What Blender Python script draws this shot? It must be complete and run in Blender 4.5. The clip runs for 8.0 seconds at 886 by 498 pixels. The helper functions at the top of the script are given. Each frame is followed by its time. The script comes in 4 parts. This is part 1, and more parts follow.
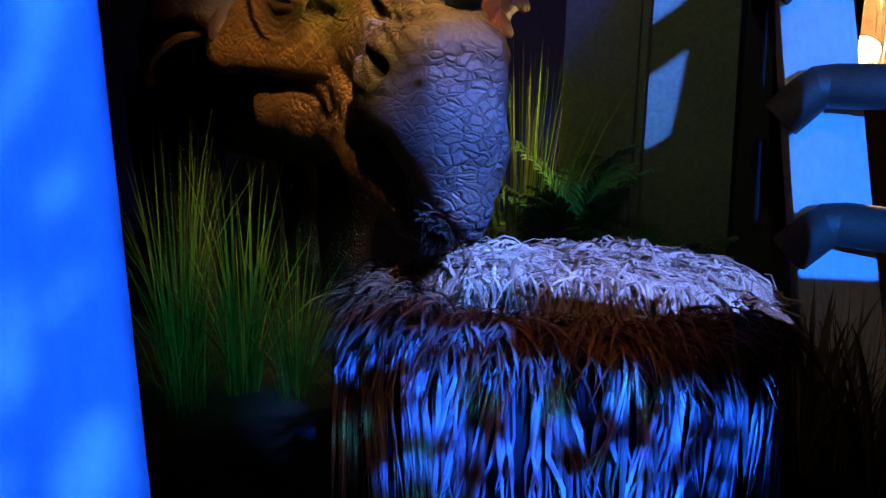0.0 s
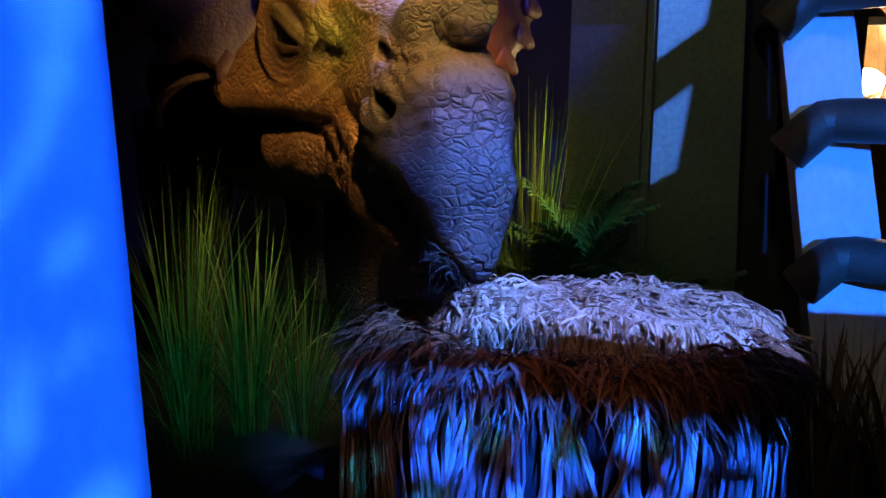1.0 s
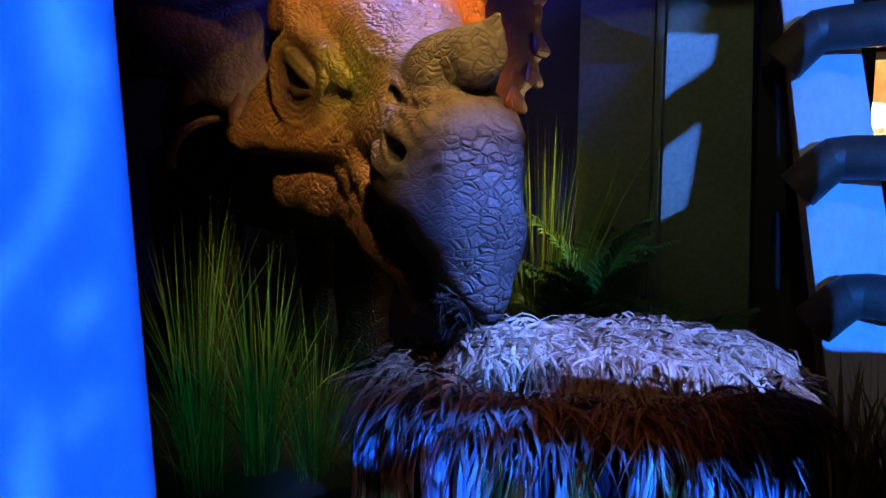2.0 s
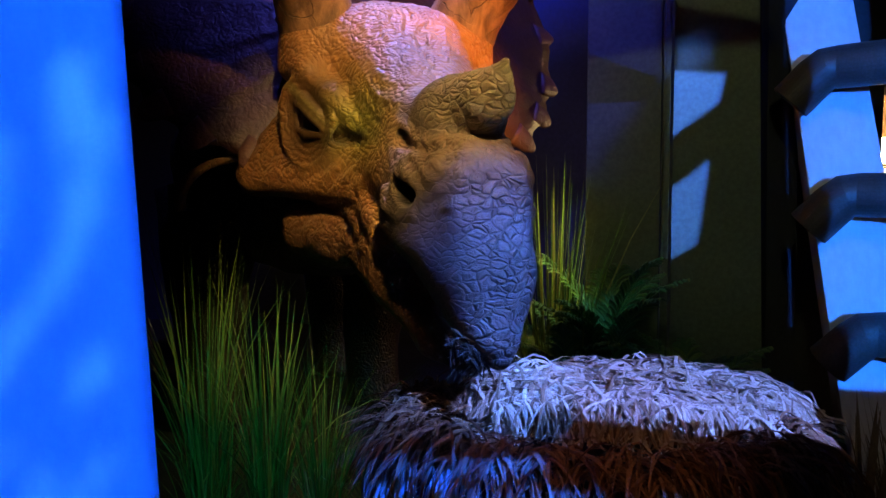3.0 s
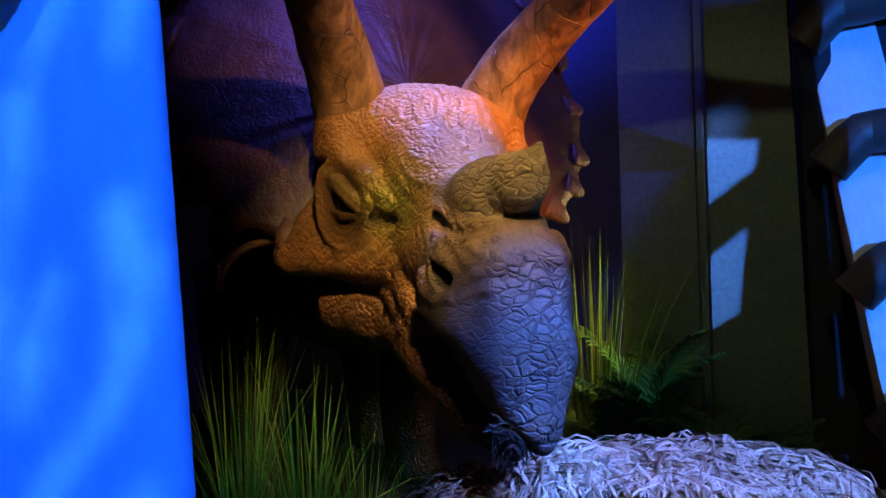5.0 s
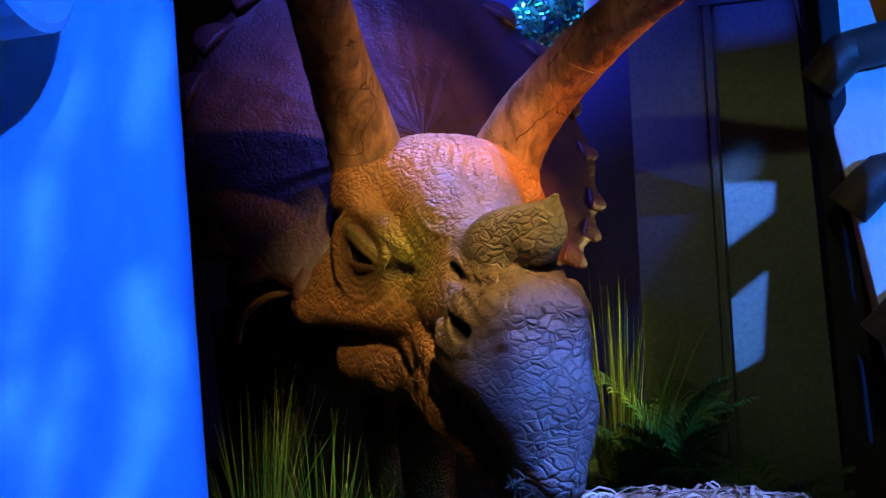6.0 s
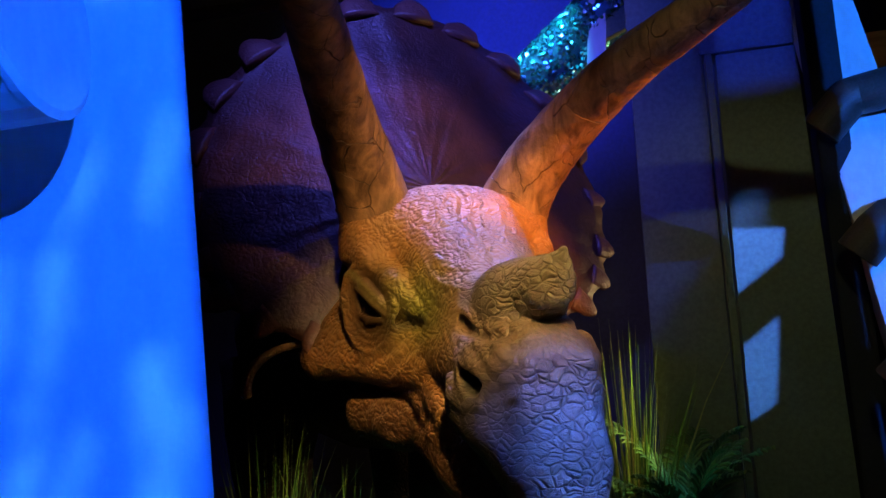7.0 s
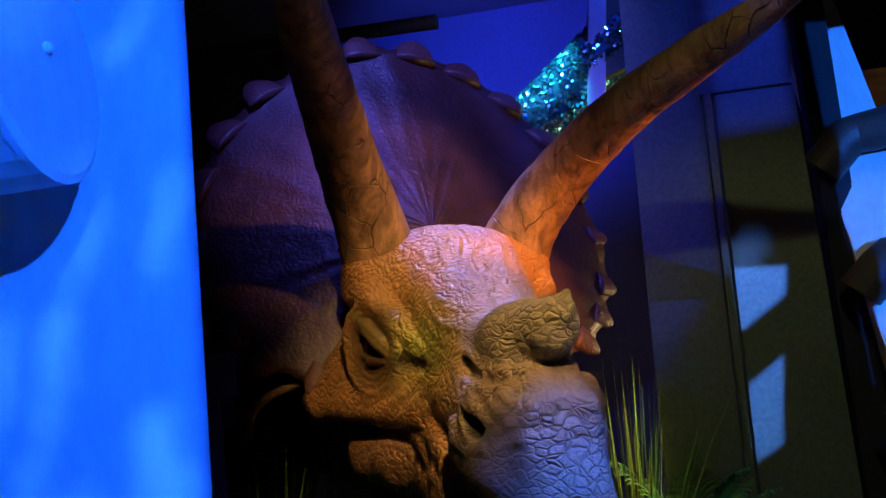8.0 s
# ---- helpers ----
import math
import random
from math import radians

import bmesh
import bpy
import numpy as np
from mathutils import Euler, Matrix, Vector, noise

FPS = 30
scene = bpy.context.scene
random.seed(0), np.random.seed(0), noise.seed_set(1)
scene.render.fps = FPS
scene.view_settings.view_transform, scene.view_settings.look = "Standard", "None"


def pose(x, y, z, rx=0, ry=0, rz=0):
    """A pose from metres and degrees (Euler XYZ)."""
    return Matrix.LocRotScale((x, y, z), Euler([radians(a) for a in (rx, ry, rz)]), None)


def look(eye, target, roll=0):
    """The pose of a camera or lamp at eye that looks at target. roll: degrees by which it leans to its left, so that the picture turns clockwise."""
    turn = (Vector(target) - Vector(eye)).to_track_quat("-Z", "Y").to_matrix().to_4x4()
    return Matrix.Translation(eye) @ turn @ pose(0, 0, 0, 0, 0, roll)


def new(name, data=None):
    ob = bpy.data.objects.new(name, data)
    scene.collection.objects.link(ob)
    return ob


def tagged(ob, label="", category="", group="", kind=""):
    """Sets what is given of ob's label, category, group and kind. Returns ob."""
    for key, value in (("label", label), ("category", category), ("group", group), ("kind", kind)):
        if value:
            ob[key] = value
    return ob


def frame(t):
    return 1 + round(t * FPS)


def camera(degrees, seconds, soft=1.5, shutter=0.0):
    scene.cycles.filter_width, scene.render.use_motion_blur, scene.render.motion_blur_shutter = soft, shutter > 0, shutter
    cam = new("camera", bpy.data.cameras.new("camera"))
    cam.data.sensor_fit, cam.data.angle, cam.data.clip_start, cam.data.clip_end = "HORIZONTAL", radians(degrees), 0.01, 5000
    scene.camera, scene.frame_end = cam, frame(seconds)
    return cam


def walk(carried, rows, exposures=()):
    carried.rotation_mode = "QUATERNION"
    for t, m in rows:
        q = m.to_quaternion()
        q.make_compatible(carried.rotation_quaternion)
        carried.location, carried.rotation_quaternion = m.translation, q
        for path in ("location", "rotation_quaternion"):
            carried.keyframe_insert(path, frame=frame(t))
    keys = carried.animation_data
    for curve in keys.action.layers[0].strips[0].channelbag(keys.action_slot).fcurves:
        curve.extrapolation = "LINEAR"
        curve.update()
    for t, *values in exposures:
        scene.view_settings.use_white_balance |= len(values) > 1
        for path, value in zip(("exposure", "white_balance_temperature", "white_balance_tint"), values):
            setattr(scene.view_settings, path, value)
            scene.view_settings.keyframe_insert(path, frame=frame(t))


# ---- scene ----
cam = camera(60.2, 8.0)
PATH = [
    (0, (0.222, 0.397, 1.415), (-0.032, 2.335, 0.993), 0.9),
    (0.5, (0.22, 0.402, 1.428), (-0.044, 2.347, 1.047), 0.5),
    (1, (0.218, 0.405, 1.446), (-0.056, 2.356, 1.099), 0.3),
    (1.5, (0.217, 0.406, 1.461), (-0.072, 2.361, 1.153), 0.1),
    (3, (0.209, 0.42, 1.51), (-0.115, 2.385, 1.326), -0.5),
    (3.5, (0.203, 0.426, 1.529), (-0.135, 2.391, 1.379), -0.7),
    (4, (0.195, 0.427, 1.546), (-0.161, 2.392, 1.431), -1.2),
    (4.5, (0.192, 0.429, 1.565), (-0.189, 2.391, 1.489), -1.6),
    (6, (0.192, 0.435, 1.63), (-0.251, 2.384, 1.698), -2.9),
    (6.5, (0.194, 0.433, 1.648), (-0.257, 2.377, 1.773), -3.4),
    (7, (0.192, 0.431, 1.664), (-0.263, 2.37, 1.843), -3.7),
    (7.5, (0.192, 0.43, 1.675), (-0.262, 2.365, 1.903), -3.9),
    (8, (0.193, 0.426, 1.691), (-0.259, 2.356, 1.956), -3.9),
]
walk(cam, [(t, look(eye, target, roll)) for t, eye, target, roll in PATH])

# ---- world and light ----
world = bpy.data.worlds.new("dark_hall")
scene.world = world
world.use_nodes = True
world.node_tree.nodes["Background"].inputs[0].default_value = (0.10, 0.16, 0.45, 1)
world.node_tree.nodes["Background"].inputs[1].default_value = 0.045


def empty(name):
    return new(name)


def mesh_ob(name, verts, faces, mats, smooth=False):
    me = bpy.data.meshes.new(name)
    me.from_pydata([tuple(v) for v in verts], [], faces)
    for m in (mats if isinstance(mats, (list, tuple)) else [mats]):
        me.materials.append(m)
    if smooth:
        me.polygons.foreach_set("use_smooth", [True] * len(me.polygons))
    me.update()
    return new(name, me)


def part(name, bm, material, parent, label="", smooth=False):
    me = bpy.data.meshes.new(name)
    bmesh.ops.recalc_face_normals(bm, faces=bm.faces)
    bm.to_mesh(me)
    bm.free()
    me.materials.append(material)
    if smooth:
        me.polygons.foreach_set("use_smooth", [True] * len(me.polygons))
    ob = new(name, me)
    if parent:
        ob.parent = parent
    if label:
        ob["label"] = label
    return ob


def child(ob, parent, label=""):
    ob.parent = parent
    if label:
        ob["label"] = label
    return ob


# ---- materials ----
class Nodes:
    """A short way to wire a node material."""

    def __init__(self, name, rough=0.6, metal=0.0):
        self.mat = bpy.data.materials.new(name)
        self.mat.use_nodes = True
        self.t = self.mat.node_tree
        self.out = self.t.nodes["Material Output"]
        self.b = self.t.nodes["Principled BSDF"]
        self.b.inputs["Roughness"].default_value = rough
        self.b.inputs["Metallic"].default_value = metal
        self.coord = self.t.nodes.new("ShaderNodeTexCoord").outputs["Object"]

    def node(self, kind, **values):
        n = self.t.nodes.new(kind)
        for key, value in values.items():
            n.inputs[key.replace("_", " ")].default_value = value
        return n

    def link(self, a, b):
        self.t.links.new(a, b)

    def scaled(self, sx, sy, sz):
        m = self.t.nodes.new("ShaderNodeMapping")
        m.inputs["Scale"].default_value = (sx, sy, sz)
        self.link(self.coord, m.inputs["Vector"])
        return m.outputs[0]

    def noise(self, scale, detail=4, vector=None, rough=0.55, distort=0.0):
        n = self.node("ShaderNodeTexNoise", Scale=scale, Detail=detail, Roughness=rough, Distortion=distort)
        self.link(vector or self.coord, n.inputs["Vector"])
        return n.outputs["Fac"]

    def voronoi(self, scale, feature="F1", vector=None, random_=1.0):
        n = self.node("ShaderNodeTexVoronoi", Scale=scale, Randomness=random_)
        n.feature = feature
        self.link(vector or self.coord, n.inputs["Vector"])
        return n.outputs["Distance"]

    def ramp(self, fac, stops):
        n = self.t.nodes.new("ShaderNodeValToRGB")
        el = n.color_ramp.elements
        while len(el) < len(stops):
            el.new(0.5)
        for e, (p, c) in zip(el, stops):
            e.position = p
            e.color = (*c, 1) if len(c) == 3 else c
        self.link(fac, n.inputs[0])
        return n.outputs[0]

    def mix(self, fac, a, b, mode="MIX"):
        n = self.t.nodes.new("ShaderNodeMix")
        n.data_type = "RGBA"
        n.blend_type = mode
        for sock, v in ((n.inputs[0], fac), (n.inputs[6], a), (n.inputs[7], b)):
            if isinstance(v, (int, float)):
                sock.default_value = v
            elif isinstance(v, tuple):
                sock.default_value = (*v, 1)
            else:
                self.link(v, sock)
        return n.outputs[2]

    def math(self, op, a, b=0.0, c=None):
        n = self.t.nodes.new("ShaderNodeMath")
        n.operation = op
        for sock, v in zip(n.inputs, (a, b) if c is None else (a, b, c)):
            if isinstance(v, (int, float)):
                sock.default_value = v
            else:
                self.link(v, sock)
        return n.outputs[0]

    def colour(self, c):
        if isinstance(c, tuple):
            self.b.inputs["Base Color"].default_value = (*c, 1)
        else:
            self.link(c, self.b.inputs["Base Color"])
        return self

    def rough(self, v):
        self.link(v, self.b.inputs["Roughness"])
        return self

    def bump(self, height, dist, strength=1.0):
        n = self.node("ShaderNodeBump", Strength=strength, Distance=dist)
        self.link(height, n.inputs["Height"])
        before = self.b.inputs["Normal"]
        if before.is_linked:
            self.link(before.links[0].from_socket, n.inputs["Normal"])
        self.link(n.outputs[0], before)
        return self


def painted(name, dark, light, scale=3.0, rough=0.55, bump=0.0015, metal=0.0, stretch=(1, 1, 1)):
    """Paint or plaster with broad stains and a fine grain."""
    n = Nodes(name, rough, metal)
    v = n.scaled(*stretch)
    broad = n.noise(scale, 5, v)
    fine = n.noise(scale * 22, 3, v)
    col = n.ramp(broad, [(0.3, dark), (0.7, light)])
    n.colour(n.mix(0.18, col, n.ramp(fine, [(0.35, (0, 0, 0)), (0.65, (1, 1, 1))]), "SOFT_LIGHT"))
    n.rough(n.math("MULTIPLY_ADD", broad, 0.25, rough - 0.12))
    if bump:
        n.bump(fine, bump)
    return n.mat


def fibre(name, stops, rough=0.5, trans=0.0):
    """Dry or green leaf fibre: a tone for every blade, streaks along it."""
    n = Nodes(name, rough)
    geo = n.t.nodes.new("ShaderNodeNewGeometry")
    tone = n.ramp(geo.outputs["Random Per Island"], stops)
    streak = n.noise(60, 3, n.scaled(3, 3, 0.4))
    n.colour(n.mix(0.55, tone, n.ramp(streak, [(0.3, (0.25, 0.25, 0.25)), (0.7, (0.8, 0.8, 0.8))]), "OVERLAY"))
    n.bump(streak, 0.002)
    return n.mat


pylon_paint = painted("pylon_paint", (0.62, 0.64, 0.66), (0.78, 0.79, 0.80), 1.6, 0.5, 0.0008, stretch=(1, 1, 0.5))
# dark paint stands in for far rails that the blue wash leaves unlit
unlit_pipe_paint = painted("unlit_pipe_paint", (0.045, 0.036, 0.032), (0.085, 0.07, 0.06), 5, 0.5, 0.001)
green_paint = painted("green_paint", (0.085, 0.115, 0.075), (0.125, 0.155, 0.095), 2.2, 0.5, 0.0006)
black_wall = painted("black_wall", (0.012, 0.013, 0.018), (0.022, 0.023, 0.030), 2, 0.8, 0.001)
navy_wall = painted("navy_wall", (0.012, 0.013, 0.03), (0.022, 0.024, 0.05), 1.2, 0.8, 0.001)
soil = painted("soil", (0.008, 0.008, 0.006), (0.028, 0.022, 0.014), 7, 0.9, 0.02)
metal_black = painted("metal_black", (0.015, 0.015, 0.017), (0.03, 0.03, 0.033), 8, 0.45, 0.0004)
timber = painted("timber", (0.20, 0.12, 0.06), (0.36, 0.24, 0.13), 6, 0.6, 0.002, stretch=(0.4, 3, 3))
straw = fibre("straw", [(0.0, (0.16, 0.10, 0.06)), (0.3, (0.42, 0.33, 0.22)), (0.7, (0.64, 0.56, 0.44)), (1.0, (0.78, 0.72, 0.60))], 0.55)
bark_fibre = fibre("bark_fibre", [(0.0, (0.09, 0.035, 0.016)), (0.5, (0.24, 0.115, 0.055)), (1.0, (0.44, 0.25, 0.13))], 0.55)
raffia = fibre("raffia", [(0.0, (0.12, 0.10, 0.08)), (0.45, (0.46, 0.42, 0.36)), (1.0, (0.74, 0.70, 0.64))], 0.42)
grass_leaf = fibre("grass_leaf", [(0.0, (0.035, 0.075, 0.02)), (0.5, (0.09, 0.16, 0.035)), (0.85, (0.17, 0.21, 0.05)), (1.0, (0.30, 0.27, 0.10))], 0.4)
fern_leaf = fibre("fern_leaf", [(0.0, (0.02, 0.07, 0.03)), (0.6, (0.05, 0.13, 0.05)), (1.0, (0.10, 0.17, 0.04))], 0.38)
dry_leaf = fibre("dry_leaf", [(0.0, (0.05, 0.045, 0.03)), (0.6, (0.16, 0.12, 0.08)), (1.0, (0.30, 0.23, 0.15))], 0.5)


# ---- stage lamps and added fills ----
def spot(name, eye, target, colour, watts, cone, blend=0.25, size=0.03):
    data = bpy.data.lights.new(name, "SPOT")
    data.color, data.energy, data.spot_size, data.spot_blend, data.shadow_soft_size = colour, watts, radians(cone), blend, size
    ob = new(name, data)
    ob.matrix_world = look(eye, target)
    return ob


def profile_spot(eye, target, colour, watts, cone, openings, size=0.0009, far=0.32):
    """An unseen profile spot, added to shape light: a lamp, its housing and a shutter plate whose openings let through
    beams to the given corners.
    """
    m = look(eye, target)
    spot("profile_lamp", eye, target, colour, watts, cone, 0.15, size)
    inv = m.inverted()
    thing = empty("unseen_spotlight")
    tagged(thing, "unseen black stage spotlight, added with a plate cut to shape its light", "spotlight", "stage spotlights")
    half = far * math.tan(radians(cone / 2)) * 1.25
    square = [(-half, -half), (half, -half), (half, half), (-half, half)]
    holes = [[(q.x / -q.z * far, q.y / -q.z * far) for q in (inv @ Vector(p) for p in poly)] for poly in openings]
    bm = bmesh.new()
    if len(holes) < 6:
        edges = []
        for flat in [square, *holes]:
            vs = [bm.verts.new(m @ Vector((x, y, -far))) for x, y in flat]
            edges += [bm.edges.new((vs[i], vs[(i + 1) % len(vs)])) for i in range(len(vs))]
        bmesh.ops.triangle_fill(bm, use_beauty=True, edges=edges)
    else:
        # a pierced pattern plate, built in narrow rows
        n = 200
        mid = (np.arange(n) + 0.5) / n * 2 * half - half
        gx, gy = np.meshgrid(mid, mid)
        pierced = np.zeros((n, n), bool)
        for flat in holes:
            inside = np.zeros((n, n), bool)
            for (x0, y0), (x1, y1) in zip(flat, flat[1:] + flat[:1]):
                if y0 != y1:
                    inside ^= ((gy < y0) != (gy < y1)) & (gx < (x1 - x0) * (gy - y0) / (y1 - y0) + x0)
            pierced |= inside
        step = 2 * half / n
        for j in range(n):
            i = 0
            while i < n:
                k = i
                while k < n and not pierced[j, k]:
                    k += 1
                if k > i:
                    x0, x1, y0, y1 = i * step - half, k * step - half, j * step - half, (j + 1) * step - half
                    bm.faces.new([bm.verts.new(m @ Vector((x, y, -far))) for x, y in ((x0, y0), (x1, y0), (x1, y1), (x0, y1))])
                i = k + 1
    part("shutter_plate", bm, metal_black, thing)
    bm = bmesh.new()
    a = [bm.verts.new(m @ Vector((x * 0.5, y * 0.5, 0.12))) for x, y in square]
    b = [bm.verts.new(m @ Vector((x, y, -far))) for x, y in square]
    for i in range(4):
        bm.faces.new((a[i], a[(i + 1) % 4], b[(i + 1) % 4], b[i]))
    bm.faces.new(a)
    part("housing", bm, metal_black, thing)
    bm = bmesh.new()
    x, y, z = eye
    bmesh.ops.create_cone(bm, cap_ends=True, segments=12, radius1=0.02, radius2=0.02, depth=5.21 - z - 0.03, matrix=Matrix.Translation((x, y, (5.21 + z + 0.03) / 2)))
    part("hanger", bm, metal_black, thing)
    return thing


BLUE = (0.006, 0.105, 1.0)
# near pylon wash
profile_spot((2.4, -1.4, 2.5), (-0.8, 1.2, 1.7), BLUE, 1500, 60,
             [[(-2.0, 1.2, 0.5), (-0.232, 1.2, 0.5), (-0.332, 1.2, 3.4), (-2.0, 1.2, 3.4)]])
# far pylon wash, past the rails
profile_spot((1.75, -1.2, 2.0), (1.25, 3.8, 1.6), (0.02, 0.19, 1.0), 1700, 34,
             [[(1.26, 3.62, 0.66), (1.66, 3.62, 0.66), (1.45, 4.3, 3.1), (1.06, 4.3, 3.1)]])
# window-shaped beams on the green wall
profile_spot((1.25, -1.6, 3.0), (0.78, 3.97, 1.55), (0.07, 0.22, 1.0), 3600, 26,
             [[(0.655, 3.97, 1.135), (0.776, 3.97, 1.208), (0.82, 3.97, 1.577), (0.655, 3.97, 1.45)],
              [(0.655, 3.97, 1.685), (0.859, 3.97, 1.834), (0.877, 3.97, 1.955), (0.655, 3.97, 1.97)]])
# a fainter beam that tapers upwards
profile_spot((1.0, -1.7, 3.3), (0.75, 3.97, 2.0), (0.07, 0.24, 1.0), 1500, 20,
             [[(0.655, 3.97, 1.95), (0.76, 3.97, 1.95), (0.80, 3.97, 2.12), (0.655, 3.97, 2.03)]], 0.004)
# deep blue wash on the upper green wall
profile_spot((1.6, 0.2, 4.4), (0.6, 4.0, 3.0), (0.02, 0.06, 1.0), 480, 52,
             [[(0.27, 4.03, 1.50), (0.605, 4.0, 1.95), (0.605, 4.0, 4.6), (0.27, 4.03, 4.6)],
              [(0.665, 3.97, 2.58), (0.99, 3.97, 2.60), (0.99, 3.97, 4.6), (0.665, 3.97, 4.6)]], 0.004)
# nest: top pad and dappled skirt
profile_spot((2.0, 0.7, 2.7), (0.42, 3.0, 0.75), (0.16, 0.26, 1.0), 1350, 36,
             [[(-0.15, 2.80, 0.78), (1.0, 2.70, 0.74), (1.05, 3.35, 0.86), (-0.05, 3.35, 0.86)]])
def dapples(seed, tries, x0, x1, z0, z1, y, wide, tall, gap):
    """Uneven oval openings, clear of one another, spread over an upright plane."""
    r = random.Random(seed)
    out = []
    for _ in range(tries):
        x, z, a, b = r.uniform(x0, x1), r.uniform(z0, z1), r.uniform(*wide), r.uniform(*tall)
        if all(abs(x - p[0]) > a + p[2] + gap or abs(z - p[1]) > b + p[3] + gap for p in out):
            out.append((x, z, a, b))
    return [[(x + a * k * math.cos(t), y, z + b * k * math.sin(t)) for t, k in ((2 * math.pi * i / 9, r.uniform(0.8, 1.1)) for i in range(9))] for x, z, a, b in out]


profile_spot((0.95, -0.5, 3.4), (0.3, 2.5, 0.3), (0.008, 0.095, 1.0), 7000, 40,
             dapples(9, 2500, -0.10, 0.93, 0.02, 0.60, 2.42, (0.03, 0.12), (0.025, 0.075), 0.006)
             + [[(-0.36, 2.45, 0.735), (-0.05, 2.45, 0.70), (0.12, 2.45, 0.72), (0.12, 2.45, 0.67), (-0.05, 2.45, 0.665), (-0.36, 2.45, 0.695)]], 0.0025)
profile_spot((0.62, -0.5, 3.4), (0.3, 2.5, 0.4), (0.01, 0.70, 0.90), 330, 40,
             dapples(3, 60, -0.34, 0.62, 0.10, 0.56, 2.42, (0.04, 0.10), (0.03, 0.06), 0.05), 0.0025)
# streaks like rippling water, thrown on the near pylon by a pierced plate
ripple = random.Random(4)
blobs = []
for _ in range(400):
    bx, bz, rot = ripple.uniform(-0.95, -0.28), ripple.uniform(0.8, 2.5), ripple.uniform(0.9, 1.5)
    ra, rb = ripple.uniform(0.04, 0.12), ripple.uniform(0.010, 0.026)
    if all((bx - p[0][0]) ** 2 * 4 + (bz - p[0][2]) ** 2 > 0.020 for p in blobs):
        blobs.append([(bx + math.cos(t) * ra * math.cos(-rot) - math.sin(t) * rb * math.sin(-rot), 1.2, bz + math.cos(t) * ra * math.sin(rot) + math.sin(t) * rb * math.cos(rot))
                      for t in (2 * math.pi * k / 10 for k in range(10))])
profile_spot((2.1, -1.9, 2.7), (-0.62, 1.2, 1.65), (0.05, 0.30, 1.0), 750, 36, blobs, 0.0018)
# statue
spot("beak_lamp", (0.85, 1.2, 3.2), (0.0, 2.62, 1.19), (0.09, 0.22, 1.0), 1050, 16, 0.9, 0.04)
spot("crown_lamp", (-0.30, 4.15, 4.8), (-0.37, 3.24, 2.0), (0.20, 0.27, 1.0), 1150, 14, 0.8, 0.05)
spot("amber_lamp", (0.50, 0.55, 3.35), (-0.25, 2.9, 1.88), (1.0, 0.63, 0.21), 500, 27, 0.8, 0.05)
# unseen amber spot added to brighten the horns
spot("horn_fill", (1.1, 1.4, 3.3), (-0.15, 2.85, 2.68), (1.0, 0.54, 0.22), 300, 26, 0.8, 0.05)
spot("olive_lamp", (-0.9, 0.9, 2.3), (-0.62, 3.0, 1.56), (1.0, 0.78, 0.12), 280, 21, 0.8, 0.05)
spot("orange_lamp", (1.0, 2.9, 2.7), (-0.15, 3.6, 2.0), (1.0, 0.30, 0.05), 150, 36, 0.7, 0.05)
spot("grass_lamp", (-0.75, 1.9, 1.75), (-1.28, 3.6, 0.82), (1.0, 0.95, 0.22), 48, 22, 0.8, 0.05)
spot("teal_lamp", (-0.45, 1.7, 1.6), (-1.05, 3.55, 0.50), (0.03, 0.9, 0.70), 50, 34, 0.9, 0.05)
# the rest are unseen spots, added to brighten plants, wall, rim and backdrop
spot("wall_grass_fill", (0.95, 3.45, 2.1), (0.12, 3.80, 1.20), (0.95, 1.0, 0.2), 130, 28, 0.8, 0.04)
spot("wall_fill", (0.6, -0.2, 4.2), (0.80, 4.0, 1.6), (0.95, 1.0, 0.55), 70, 26, 0.9, 0.06)
spot("rim_fill", (0.15, 0.9, 3.4), (0.15, 2.6, 0.75), (1.0, 0.42, 0.16), 34, 24, 0.8, 0.05)
spot("frill_fill", (-0.4, 2.2, 4.9), (-0.7, 4.1, 3.0), (0.10, 0.11, 1.0), 520, 55, 0.8, 0.06)
spot("plant_fill", (0.95, 1.2, 2.7), (1.36, 3.2, 0.55), (1.0, 0.8, 0.5), 12, 20, 0.9, 0.05)
spot("fern_fill", (1.05, 3.45, 1.75), (0.34, 3.66, 0.98), (0.06, 0.9, 0.9), 16, 26, 0.8, 0.05)
spot("sequin_fill", (-0.5, 4.5, 4.5), (-0.15, 5.2, 3.3), (0.03, 0.65, 1.0), 420, 24, 0.5, 0.03)
spot("hall_fill", (0.9, 4.4, 5.0), (0.3, 5.2, 3.6), (0.02, 0.06, 1.0), 130, 70, 0.6, 0.05)
spot("back_fill", (-1.0, 5.6, 4.2), (-0.8, 8.0, 4.6), (0.03, 0.06, 1.0), 1700, 95, 0.9, 0.1)

# ---- setting ----
def box_bm(x0, x1, y0, y1, z0, z1, bevel=0.0):
    bm = bmesh.new()
    bmesh.ops.create_cube(bm, size=1, matrix=Matrix.LocRotScale(((x0 + x1) / 2, (y0 + y1) / 2, (z0 + z1) / 2), None, (x1 - x0, y1 - y0, z1 - z0)))
    if bevel:
        bmesh.ops.bevel(bm, geom=bm.edges[:], offset=bevel, segments=2, affect="EDGES")
    return bm


def structure(name, bm, material, label):
    return tagged(part(name, bm, material, None), label, name.split("_")[0], kind="structure")


